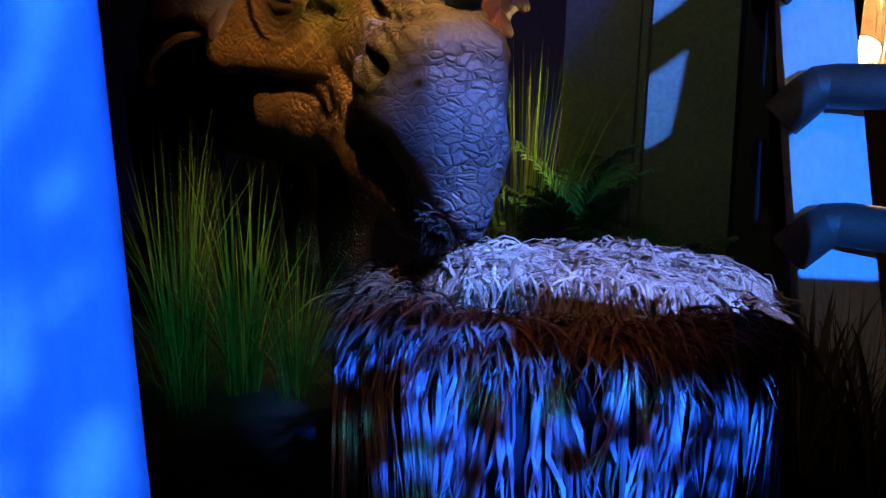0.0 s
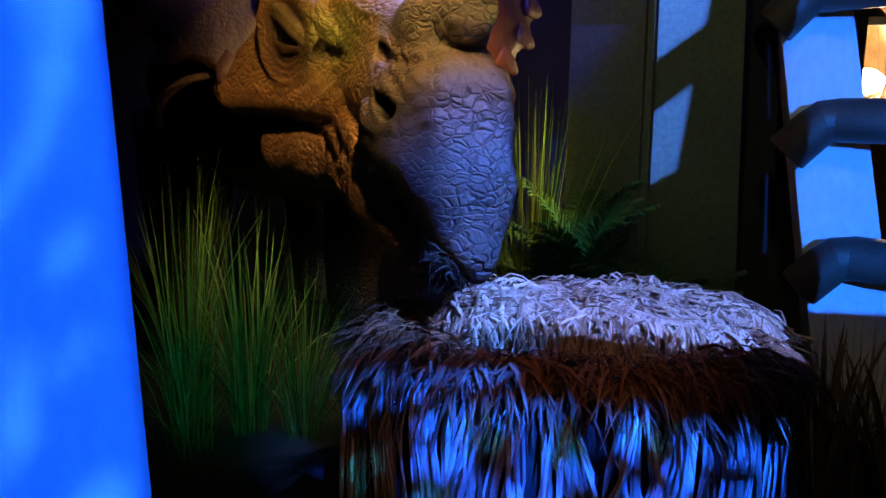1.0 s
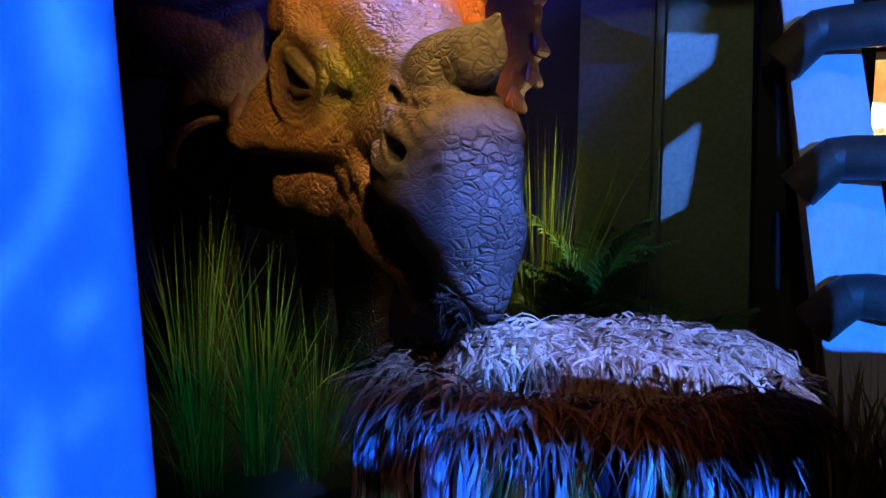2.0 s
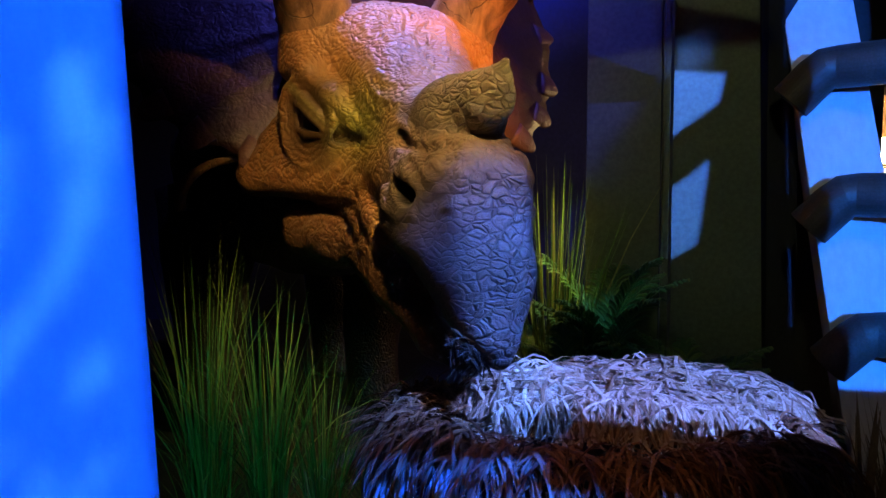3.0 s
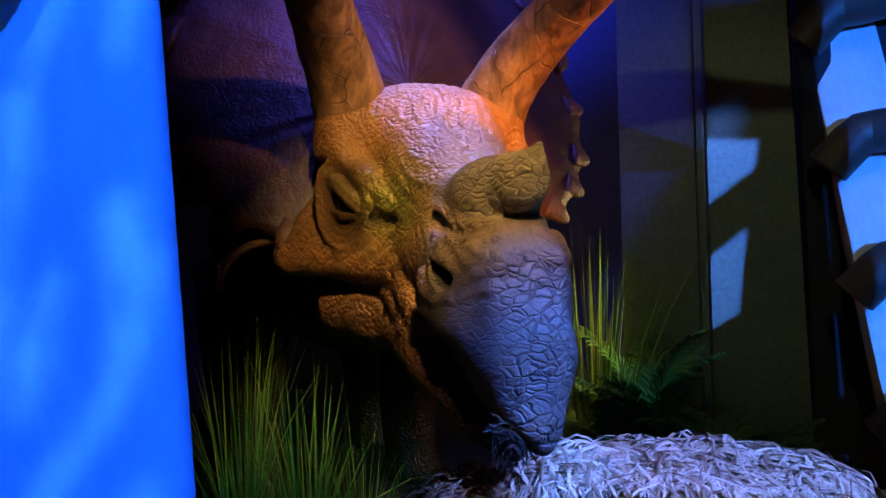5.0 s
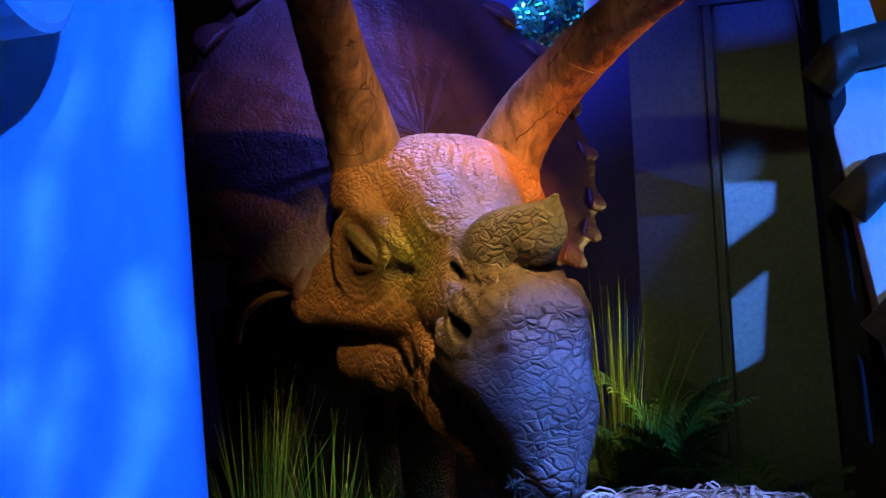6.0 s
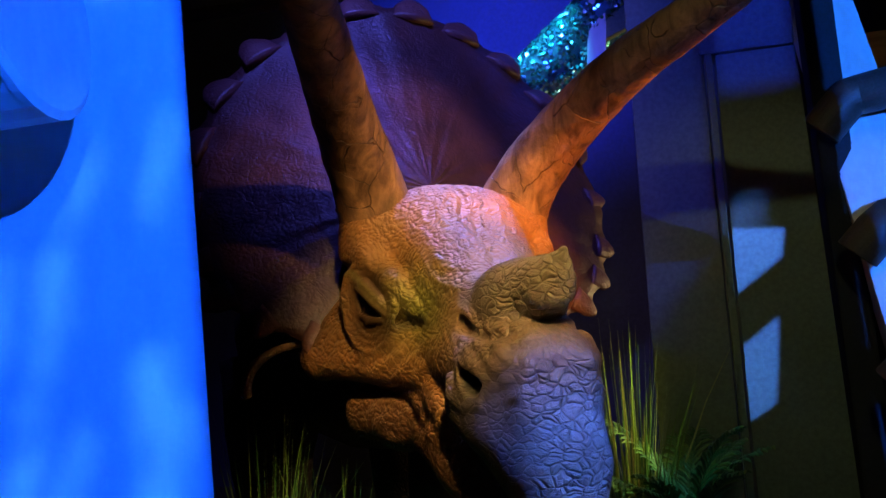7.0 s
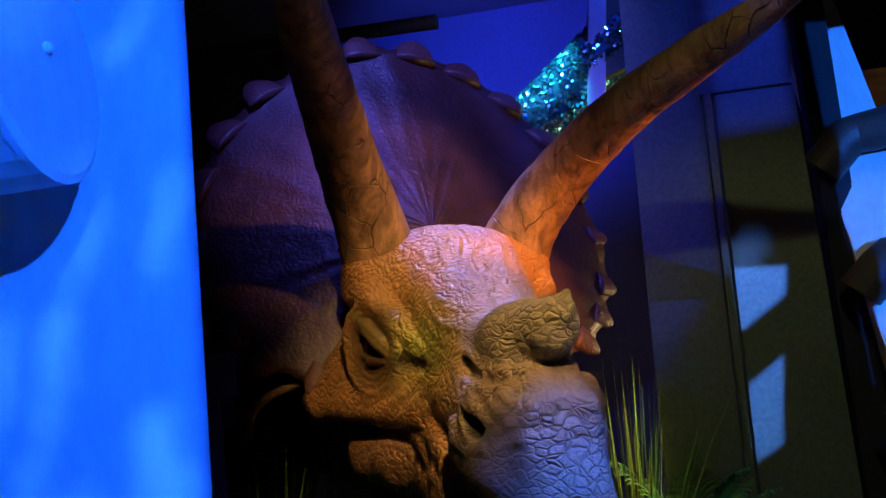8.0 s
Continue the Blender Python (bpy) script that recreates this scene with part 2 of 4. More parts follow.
def ground():
    n = 90
    xs, ys = np.linspace(-6, 6, n), np.linspace(-4, 9, n)
    verts = []
    for y in ys:
        for x in xs:
            h = 0.035 * noise.noise((x * 1.7, y * 1.7, 0)) + 0.02 * noise.noise((x * 6, y * 6, 3))
            verts.append((x, y, h if y > 1.6 else 0.0))
    faces = [(j * n + i, j * n + i + 1, (j + 1) * n + i + 1, (j + 1) * n + i) for j in range(n - 1) for i in range(n - 1)]
    tagged(mesh_ob("ground", verts, faces, soil, True), "dark bare soil floor of the exhibit", "ground", kind="structure")


ground()
structure("wall_back", box_bm(-6, 6, 8.0, 8.2, 0, 5.2), navy_wall, "dark navy painted back wall of the hall")
structure("wall_west", box_bm(-6.2, -6, -4, 8.2, 0, 5.2), black_wall, "matt black side wall of the hall")
structure("wall_east", box_bm(6, 6.2, -4, 8.2, 0, 5.2), black_wall, "matt black side wall of the hall")
structure("wall_front", box_bm(-6.2, 6.2, -4.2, -4, 0, 5.2), black_wall, "matt black wall behind the visitors")
structure("ceiling", box_bm(-6.2, 6.2, -4.2, 8.2, 5.2, 5.4), black_wall, "matt black hall ceiling")


def prism(corners_bottom, corners_top, bevel=0.0):
    """A block between two outlines."""
    bm = bmesh.new()
    a = [bm.verts.new(p) for p in corners_bottom]
    b = [bm.verts.new(p) for p in corners_top]
    n = len(a)
    for i in range(n):
        bm.faces.new((a[i], a[(i + 1) % n], b[(i + 1) % n], b[i]))
    bm.faces.new(a[::-1])
    bm.faces.new(b)
    if bevel:
        bmesh.ops.bevel(bm, geom=bm.edges[:], offset=bevel, segments=2, affect="EDGES")
    return bm


def tube_bm(points, radii, sides=20, cap=True, bm=None):
    """A round bar along points."""
    bm = bm or bmesh.new()
    rings = []
    pts = [Vector(p) for p in points]
    for i, p in enumerate(pts):
        d = (pts[min(i + 1, len(pts) - 1)] - pts[max(i - 1, 0)]).normalized()
        side = d.cross(Vector((0, 0, 1)) if abs(d.z) < 0.95 else Vector((1, 0, 0))).normalized()
        up = side.cross(d)
        r = radii[i] if isinstance(radii, (list, tuple)) else radii
        rings.append([bm.verts.new(p + r * (math.cos(a) * side + math.sin(a) * up)) for a in (2 * math.pi * k / sides for k in range(sides))])
    for a, b in zip(rings, rings[1:]):
        for k in range(sides):
            bm.faces.new((a[k], a[(k + 1) % sides], b[(k + 1) % sides], b[k]))
    if cap:
        bm.faces.new(rings[0][::-1])
        bm.faces.new(rings[-1])
    return bm


# green service wall: a main panel, a narrow trim and a set-back facet
def green_wall():
    wall = empty("wall_green")
    tagged(wall, "dull olive-green painted panelled wall", "wall", kind="structure")
    part("panel", prism([(0.665, 3.97, 0), (1.09, 3.97, 0), (1.09, 4.12, 0), (0.665, 4.12, 0)],
                        [(0.665, 3.97, 2.755), (1.0, 3.97, 2.755), (1.0, 4.12, 2.755), (0.665, 4.12, 2.755)], 0.004), green_paint, wall)
    part("panel", prism([(0.60, 3.975, 2.765), (1.0, 3.975, 2.765), (1.0, 4.12, 2.765), (0.60, 4.12, 2.765)],
                        [(0.60, 3.975, 5.2), (1.0, 3.975, 5.2), (1.0, 4.12, 5.2), (0.60, 4.12, 5.2)], 0.004), green_paint, wall)
    part("trim", box_bm(0.618, 0.650, 3.945, 4.0, 0, 2.76, 0.006), green_paint, wall)
    part("facet", prism([(0.28, 4.05, 0), (0.614, 3.985, 0), (0.614, 4.12, 0), (0.28, 4.12, 0)],
                        [(0.31, 4.05, 5.2), (0.614, 3.985, 5.2), (0.614, 4.12, 5.2), (0.31, 4.12, 5.2)], 0.004), green_paint, wall)
    part("side_panel", prism([(1.10, 4.0, 0), (1.24, 4.06, 0), (1.24, 4.15, 0), (1.10, 4.12, 0)],
                             [(1.005, 4.0, 5.2), (1.16, 4.06, 5.2), (1.16, 4.15, 5.2), (1.005, 4.12, 5.2)], 0.004), black_wall, wall)
    part("return_panel", box_bm(1.14, 1.60, 4.165, 4.25, 0, 2.6, 0.004), black_wall, wall)


green_wall()


def pylon(name, label, bottom, top, bevel=0.004):
    thing = empty(name)
    tagged(thing, label, "pylon", "fence pylons")
    part("shell", prism(bottom, top, bevel), pylon_paint, thing)
    return thing


near_pylon = pylon("fence_pylon", "tall tapered pale pylon washed in blue light",
                   [(-1.6, 1.2, 0), (-0.21, 1.2, 0), (-0.40, 1.42, 0), (-1.6, 1.42, 0)],
                   [(-1.6, 1.2, 4.4), (-0.362, 1.2, 4.4), (-0.55, 1.42, 4.4), (-1.6, 1.42, 4.4)])
far_pylon = pylon("fence_pylon", "leaning tapered pale pylon washed in blue light, barred by rails",
                  [(1.335, 3.43, 0), (1.66, 3.43, 0), (1.62, 3.68, 0), (1.37, 3.68, 0)],
                  [(0.93, 4.64, 4.4), (1.19, 4.64, 4.4), (1.15, 4.86, 4.4), (0.97, 4.86, 4.4)])


def rail(line, r, label, material):
    """A thick round fence rail with a capped end."""
    thing = empty("fence_rail")
    tagged(thing, label, "rail", "fence rails")
    pts = [Vector(p) for p in line]
    part("pipe", tube_bm(pts, r, 32, False), material, thing)
    d = (pts[0] - pts[1]).normalized()
    part("end_cap", tube_bm([pts[0] - d * 0.004, pts[0] + d * 0.006, pts[0] + d * 0.010], [r * 1.0, r * 1.0, r * 0.93], 32), material, thing)
    return thing


for z, dz in ((0.90, -0.12), (1.43, -0.02), (1.95, 0.08), (2.50, 0.18)):
    y = 3.67 + 0.27 * (z - 0.9) - 0.125
    x = 1.254 - 0.09 * (z - 0.9)
    rail([(x - 0.03, y + 0.04, z - 0.13), (x + 0.05, y + 0.015, z - 0.04), (x + 0.09, y, z - 0.005), (x + 0.14, y - 0.01, z), (x + 1.9, y - 0.95, z + dz * 0.6)], 0.088,
         "thick round rail elbowed into the leaning pylon, painted dark as if unlit", unlit_pipe_paint)
near_rail = rail([(-0.325, 1.010, 1.994), (-1.56, 0.672, 1.86)], 0.125, "thick pale round rail with flat end cap against the tall pylon", pylon_paint)
part("bracket", box_bm(-0.56, -0.50, 1.05, 1.203, 1.93, 2.00, 0.006), pylon_paint, near_rail)
for z in (2.0,):
    bm = bmesh.new()
    bmesh.ops.create_uvsphere(bm, u_segments=10, v_segments=6, radius=0.006, matrix=Matrix.Translation((-0.314, 1.013, z)))
    part("bolt", bm, pylon_paint, near_rail)


# ---- the horned dinosaur statue ----
FU, RV, HEAD = Vector((0.525, -0.851, 0)), Vector((0.851, 0.525, 0)), Vector((0.038, 2.572, 0))


def to_world(p):
    """Head axes (forward, sideways, up) to the world."""
    p = np.asarray(p, float)
    return np.stack([HEAD.x + p[..., 0] * FU.x + p[..., 1] * RV.x, HEAD.y + p[..., 0] * FU.y + p[..., 1] * RV.y, p[..., 2]], -1)


def surface_net(field, lo, h):
    """The zero surface of a sampled field as vertices and quads."""
    neg = field < 0
    nx, ny, nz = field.shape
    count = np.zeros((nx - 1, ny - 1, nz - 1), np.float32)
    acc = np.zeros((nx - 1, ny - 1, nz - 1, 3), np.float32)
    corner = lambda a, i, j, k: a[i:nx - 1 + i, j:ny - 1 + j, k:nz - 1 + k]
    ends = [((0, j, k), (1, j, k)) for j in (0, 1) for k in (0, 1)]
    ends += [((i, 0, k), (i, 1, k)) for i in (0, 1) for k in (0, 1)]
    ends += [((i, j, 0), (i, j, 1)) for i in (0, 1) for j in (0, 1)]
    for a, b in ends:
        fa, fb = corner(field, *a), corner(field, *b)
        cross = corner(neg, *a) != corner(neg, *b)
        s = np.where(cross, fa / np.where(cross, fa - fb, 1), 0)
        count += cross
        for n in range(3):
            acc[..., n] += np.where(cross, a[n] + s * (b[n] - a[n]), 0)
    used = count > 0
    index = np.full(used.shape, -1)
    index[used] = np.arange(used.sum())
    cells = np.argwhere(used)
    verts = lo + h * (cells + acc[used] / count[used][:, None])
    quads = []
    for axis in range(3):
        b, c = (axis + 1) % 3, (axis + 2) % 3
        lower = [slice(0, -1)] * 3
        upper = [slice(0, -1)] * 3
        upper[axis] = slice(1, None)
        flip = neg[tuple(lower)] != neg[tuple(upper)]
        at = np.argwhere(flip)
        at = at[(at[:, b] > 0) & (at[:, c] > 0) & (at[:, b] < field.shape[b] - 1) & (at[:, c] < field.shape[c] - 1)]
        sb, sc = np.eye(3, dtype=int)[b], np.eye(3, dtype=int)[c]
        q = np.stack([index[tuple((at - s).T)] for s in (0 * sb, sb, sb + sc, sc)], 1)
        inside = neg[tuple(at.T)]
        q[~inside] = q[~inside][:, ::-1]
        quads.append(q)
    return verts, np.concatenate(quads)


class Clay:
    """A lump modelled by adding and cutting soft-edged forms, mirrored across the middle. Each form touches only its own neighbourhood."""

    def __init__(self, lo, hi, h):
        self.lo, self.h = np.array(lo, float), h
        n = [int((b - a) / h) + 1 for a, b in zip(lo, hi)]
        self.axes = [(a + h * np.arange(k)).astype(np.float32) for a, k in zip(lo, n)]
        self.f = np.full(n, 9.0, np.float32)

    def near(self, low, high):
        """The slices of the field within a box, on both sides of the middle, and its coordinates."""
        low, high = list(low), list(high)
        low[1], high[1] = -high[1], high[1]
        cut = tuple(slice(int(np.searchsorted(x, p)), int(np.searchsorted(x, q))) for x, p, q in zip(self.axes, low, high))
        u, v, z = (x[c] for x, c in zip(self.axes, cut))
        return cut, u[:, None, None], v[None, :, None], z[None, None, :]

    def mould(self, cut, g, k, carve):
        f = self.f[cut]
        if carve:
            t = np.clip(0.5 - 0.5 * (f + g) / k, 0, 1)
            self.f[cut] = f * (1 - t) - g * t + k * t * (1 - t)
        else:
            t = np.clip(0.5 + 0.5 * (f - g) / k, 0, 1)
            self.f[cut] = f * (1 - t) + g * t - k * t * (1 - t)

    def ell(self, c, r, k=0.05, carve=False):
        m = k + 0.05
        cut, u, v, z = self.near([a - b - m for a, b in zip(c, r)], [a + b + m for a, b in zip(c, r)])
        p = [(u - c[0]) / r[0], (np.abs(v) - c[1]) / r[1], (z - c[2]) / r[2]]
        k0 = np.sqrt(p[0] ** 2 + p[1] ** 2 + p[2] ** 2) + 1e-6
        k1 = np.sqrt((p[0] / r[0]) ** 2 + (p[1] / r[1]) ** 2 + (p[2] / r[2]) ** 2) + 1e-6
        self.mould(cut, k0 * (k0 - 1) / k1, k, carve)

    def cone(self, a, b, ra, rb, k=0.05, carve=False):
        m = k + 0.05 + max(ra, rb)
        cut, u, v, z = self.near([min(p, q) - m for p, q in zip(a, b)], [max(p, q) + m for p, q in zip(a, b)])
        v = np.abs(v)
        d = np.array(b, float) - np.array(a, float)
        s = np.clip(((u - a[0]) * d[0] + (v - a[1]) * d[1] + (z - a[2]) * d[2]) / (d @ d), 0, 1)
        e = np.sqrt((u - a[0] - s * d[0]) ** 2 + (v - a[1] - s * d[1]) ** 2 + (z - a[2] - s * d[2]) ** 2)
        self.mould(cut, e - (ra + s * (rb - ra)), k, carve)

    def rope(self, points, radii, k=0.02, carve=False):
        for p, q, ra, rb in zip(points, points[1:], radii, radii[1:]):
            self.cone(p, q, ra, rb, k, carve)

    def waves(self, c, r, depth, make):
        """Ridges of the given depth that fade away from c."""
        cut, u, v, z = self.near([a - 2 * b for a, b in zip(c, r)], [a + 2 * b for a, b in zip(c, r)])
        fade = np.exp(-((u - c[0]) / r[0]) ** 2 - ((np.abs(v) - c[1]) / r[1]) ** 2 - ((z - c[2]) / r[2]) ** 2)
        self.f[cut] += depth * make(u, v, z) * np.clip(fade - 0.03, 0, 1)


def arc(points, n):
    """A smooth line of n points through the given ones."""
    pts = np.array(points, float)
    out = []
    for s in np.linspace(0, len(pts) - 1, n):
        i = min(int(s), len(pts) - 2)
        t = s - i
        p0, p1, p2, p3 = pts[max(i - 1, 0)], pts[i], pts[i + 1], pts[min(i + 2, len(pts) - 1)]
        out.append(0.5 * (2 * p1 + (p2 - p0) * t + (2 * p0 - 5 * p1 + 4 * p2 - p3) * t * t + (3 * p1 - p0 - 3 * p2 + p3) * t ** 3))
    return np.array(out)


EYE, EYE_OUT, EYE_FRONT = np.array([-0.885, 0.340, 1.728]), np.array([0.55, 0.835, 0]), np.array([0.835, -0.55, 0])


def head_clay():
    c = Clay((-1.62, -0.70, 0.88), (0.12, 0.70, 2.36), 0.0068)
    # skull, forehead and muzzle
    c.cone((-1.45, 0, 1.80), (-1.10, 0, 1.76), 0.38, 0.33)
    c.ell((-1.12, 0, 1.84), (0.40, 0.385, 0.375), 0.06)
    c.cone((-0.95, 0.09, 1.97), (-0.46, 0.045, 1.64), 0.195, 0.135, 0.08)
    c.cone((-0.78, 0.06, 1.57), (-0.32, 0.055, 1.50), 0.185, 0.160, 0.06)
    # beak: a blunt hooked wedge
    c.cone((-0.225, 0.030, 1.50), (-0.130, 0.022, 1.22), 0.150, 0.118, 0.05)
    c.cone((-0.130, 0.022, 1.22), (-0.068, 0.0, 1.04), 0.118, 0.068, 0.05)
    c.cone((-0.068, 0.0, 1.04), (-0.052, 0.0, 0.985), 0.066, 0.036, 0.03)
    c.cone((-0.37, 0.160, 1.395), (-0.13, 0.045, 1.06), 0.082, 0.050, 0.05)
    c.cone((-0.30, 0.120, 1.42), (-0.13, 0.050, 1.13), 0.118, 0.072, 0.04)
    c.cone((-0.42, 0.165, 1.38), (-0.30, 0.150, 1.34), 0.080, 0.085, 0.03)
    # the mouth line: all below the slanting edge of the beak is cut away
    cut, u, v, z = c.near((-0.56, 0, 0.89), (0.1, 0.45, 1.45))
    line = (u + 0.385) * 0.80 + (z - 1.315) * 0.60 + 0.10 * np.maximum(0, 0.14 - np.abs(v))
    c.mould(cut, np.maximum(line, -0.50 - u), 0.018, True)
    # lower jaw
    c.cone((-0.80, 0.10, 1.26), (-0.60, 0.105, 1.17), 0.15, 0.118, 0.05)
    c.cone((-0.60, 0.105, 1.17), (-0.40, 0.055, 0.985), 0.115, 0.066, 0.04)
    c.cone((-0.40, 0.055, 0.985), (-0.25, 0.0, 0.925), 0.066, 0.045, 0.04)
    # cheek plate, flaring down and back to a corner
    c.cone((-1.05, 0.24, 1.86), (-1.228, 0.492, 1.530), 0.112, 0.076, 0.06)
    c.cone((-1.220, 0.490, 1.535), (-0.76, 0.185, 1.505), 0.082, 0.098, 0.05)
    c.cone((-1.05, 0.265, 1.74), (-0.70, 0.110, 1.655), 0.122, 0.112, 0.07)
    c.cone((-1.14, 0.40, 1.62), (-0.85, 0.235, 1.60), 0.090, 0.100, 0.06)
    # cheek muscle in the hollow under the plate, with the folded lip before it
    c.ell((-1.04, 0.205, 1.300), (0.20, 0.150, 0.145), 0.04)
    c.cone((-1.17, 0.300, 1.312), (-0.88, 0.140, 1.325), 0.118, 0.125, 0.014)
    c.rope([(-1.00, 0.30, 1.440), (-0.86, 0.225, 1.425), (-0.74, 0.205, 1.365), (-0.655, 0.192, 1.275), (-0.60, 0.180, 1.20)], (0.030, 0.036, 0.044, 0.044, 0.034), 0.022)
    c.rope([(-0.76, 0.185, 1.46), (-0.62, 0.180, 1.38), (-0.55, 0.172, 1.27)], (0.06, 0.060, 0.045), 0.030)
    c.rope([(-1.10, 0.385, 1.425), (-0.96, 0.300, 1.405), (-0.83, 0.245, 1.355), (-0.745, 0.225, 1.265)], (0.010, 0.008, 0.007, 0.004), 0.012, True)
    c.rope([(-1.18, 0.385, 1.315), (-1.05, 0.315, 1.345), (-0.93, 0.265, 1.320)], (0.003, 0.007, 0.003), 0.012, True)
    c.rope([(-0.510, 0.265, 1.43), (-0.475, 0.262, 1.34), (-0.50, 0.25, 1.24)], (0.008, 0.016, 0.02), 0.02, True)
    # brow, socket, eyeball and heavy lids, set square to the slanting face
    on = lambda t, up, out: tuple(EYE + EYE_FRONT * t + EYE_OUT * out + np.array([0, 0, up]))
    c.rope([on(-0.15, 0.20, -0.035), on(-0.02, 0.175, 0.0), on(0.10, 0.075, 0.006), on(0.20, -0.015, -0.005)], (0.04, 0.05, 0.045, 0.032), 0.04)
    c.ell(on(0, -0.005, 0.050), (0.075, 0.060, 0.090), 0.02, True)
    c.ell(on(0, -0.005, -0.048), (0.084, 0.084, 0.084), 0.004)
    for k in range(4):
        ring = []
        for i in range(15):
            a = 2 * math.pi * i / 14
            t, h = (0.070 + 0.019 * k) * math.cos(a), (0.082 + 0.027 * k) * math.sin(a)
            ring.append(on(t + 0.18 * h * (-1 if h > 0 else 0.2), h - 0.012, 0.024 + 0.003 * k + 0.006 * math.sin(a)))
        c.rope(ring, [0.0105 + 0.0016 * k] * 15, 0.005)
    c.rope([on(-0.075, 0.105, 0.022), on(-0.01, 0.078, 0.040), on(0.055, 0.020, 0.040), on(0.095, -0.030, 0.026)], (0.016, 0.024, 0.022, 0.012), 0.006)
    c.rope([on(-0.085, 0.075, 0.022), on(-0.025, 0.055, 0.044), on(0.040, 0.000, 0.046), on(0.090, -0.055, 0.026)], (0.010, 0.017, 0.017, 0.010), 0.004)
    c.rope([on(-0.070, -0.030, 0.020), on(-0.005, -0.058, 0.036), on(0.060, -0.060, 0.032)], (0.010, 0.016, 0.012), 0.005)
    c.rope([on(0.105, -0.062, 0.012), on(0.17, -0.070, 0.018), on(0.235, -0.088, 0.010), on(0.315, -0.092, 0.012)], (0.018, 0.020, 0.020, 0.008), 0.02, True)
    # nose horn: a stout cone on a swollen base, proud of the muzzle
    c.ell((-0.335, 0, 1.708), (0.180, 0.150, 0.128), 0.02)
    c.rope([(-0.285, 0, 1.715), (-0.125, 0, 1.748), (-0.060, 0, 1.785), (-0.008, 0, 1.832)], (0.124, 0.084, 0.046, 0.012), 0.012)
    c.rope([(-0.515, 0.0, 1.80), (-0.515, 0.08, 1.755), (-0.475, 0.130, 1.69), (-0.40, 0.165, 1.628), (-0.27, 0.165, 1.596), (-0.14, 0.115, 1.612), (-0.06, 0.03, 1.640)], (0.010, 0.020, 0.022, 0.018, 0.020, 0.016, 0.010), 0.028, True)
    # nostril: a raised collar round a deep slanting hole
    c.ell((-0.300, 0.165, 1.487), (0.090, 0.075, 0.105), 0.02)
    c.cone((-0.355, 0.190, 1.535), (-0.275, 0.175, 1.565), 0.032, 0.028, 0.015)
    c.cone((-0.300, 0.245, 1.500), (-0.245, 0.215, 1.455), 0.026, 0.032, 0.014, True)
    c.cone((-0.300, 0.195, 1.495), (-0.250, 0.175, 1.470), 0.030, 0.034, 0.014, True)
    c.rope([(-0.37, 0.235, 1.475), (-0.345, 0.240, 1.425), (-0.28, 0.222, 1.395), (-0.22, 0.205, 1.405)], (0.020, 0.022, 0.020, 0.012), 0.015)
    for k in range(5):
        c.rope([(-0.225 + 0.038 * k, 0.205 - 0.022 * k, 1.575 - 0.006 * k), (-0.185 + 0.032 * k, 0.195 - 0.018 * k, 1.50 - 0.01 * k), (-0.175 + 0.026 * k, 0.185 - 0.014 * k, 1.415)], (0.003, 0.007, 0.003), 0.012, True)
    # the shoulder above the cracked beak shield
    c.rope([(-0.11, 0.125, 1.43), (-0.095, 0.09, 1.515), (-0.09, 0.0, 1.535)], (0.018, 0.02, 0.018), 0.02)
    # bosses under the brow horns
    c.ell((-1.02, 0.28, 2.03), (0.17, 0.155, 0.12), 0.09)
    c.ell((-1.03, 0.29, 2.115), (0.16, 0.155, 0.035), 0.025)
    # skin folds
    c.waves((-0.83, 0, 2.03), (0.24, 0.17, 0.20), 0.0062, lambda u, v, z: np.sin(115 * v + 4 * np.sin(7 * z) + 2.2 * np.sin(29 * z + 9 * v)))
    c.waves((-0.30, 0.14, 1.56), (0.20, 0.12, 0.09), 0.0050, lambda u, v, z: np.sin(120 * (u + 0.7 * z) + 3 * np.sin(16 * z) + 2 * np.sin(23 * v)))
    c.waves((-0.14, 0.06, 1.45), (0.14, 0.12, 0.08), 0.0040, lambda u, v, z: np.sin(120 * z + 3 * np.sin(18 * v) + 2 * np.sin(17 * u)))
    c.waves((-0.80, 0.25, 1.52), (0.22, 0.15, 0.09), 0.0046, lambda u, v, z: np.sin(95 * (z - 0.45 * u) + 3 * np.sin(13 * u)))
    c.waves((-0.62, 0.15, 1.76), (0.16, 0.16, 0.12), 0.0036, lambda u, v, z: np.sin(110 * (z + 0.6 * u) + 2 * np.sin(19 * u)))
    c.waves((-0.62, 0.22, 1.30), (0.12, 0.12, 0.14), 0.0050, lambda u, v, z: np.sin(100 * (u - 0.25 * z) + 2 * np.sin(21 * z)))
    c.waves((-1.00, 0.26, 1.32), (0.16, 0.15, 0.12), 0.0034, lambda u, v, z: np.sin(90 * (z - 0.35 * u) + 3 * np.sin(15 * u)))
    c.waves((-1.16, 0.45, 1.66), (0.10, 0.16, 0.22), 0.0040, lambda u, v, z: np.sin(85 * (z + 0.3 * v) + 3 * np.sin(19 * v)) * np.sin(80 * (v + 0.3 * u) + 2 * np.sin(17 * z)))
    return surface_net(c.f, c.lo, c.h)


def smooth_step(a, b, x):
    t = np.clip((x - a) / (b - a), 0, 1)
    return t * t * (3 - 2 * t)


def grid_faces(rows, cols, start, wrap):
    out = []
    for j in range(rows - 1):
        for i in range(cols if wrap else cols - 1):
            k = (i + 1) % cols
            out.append((start + j * cols + i, start + j * cols + k, start + (j + 1) * cols + k, start + (j + 1) * cols + i))
    return out


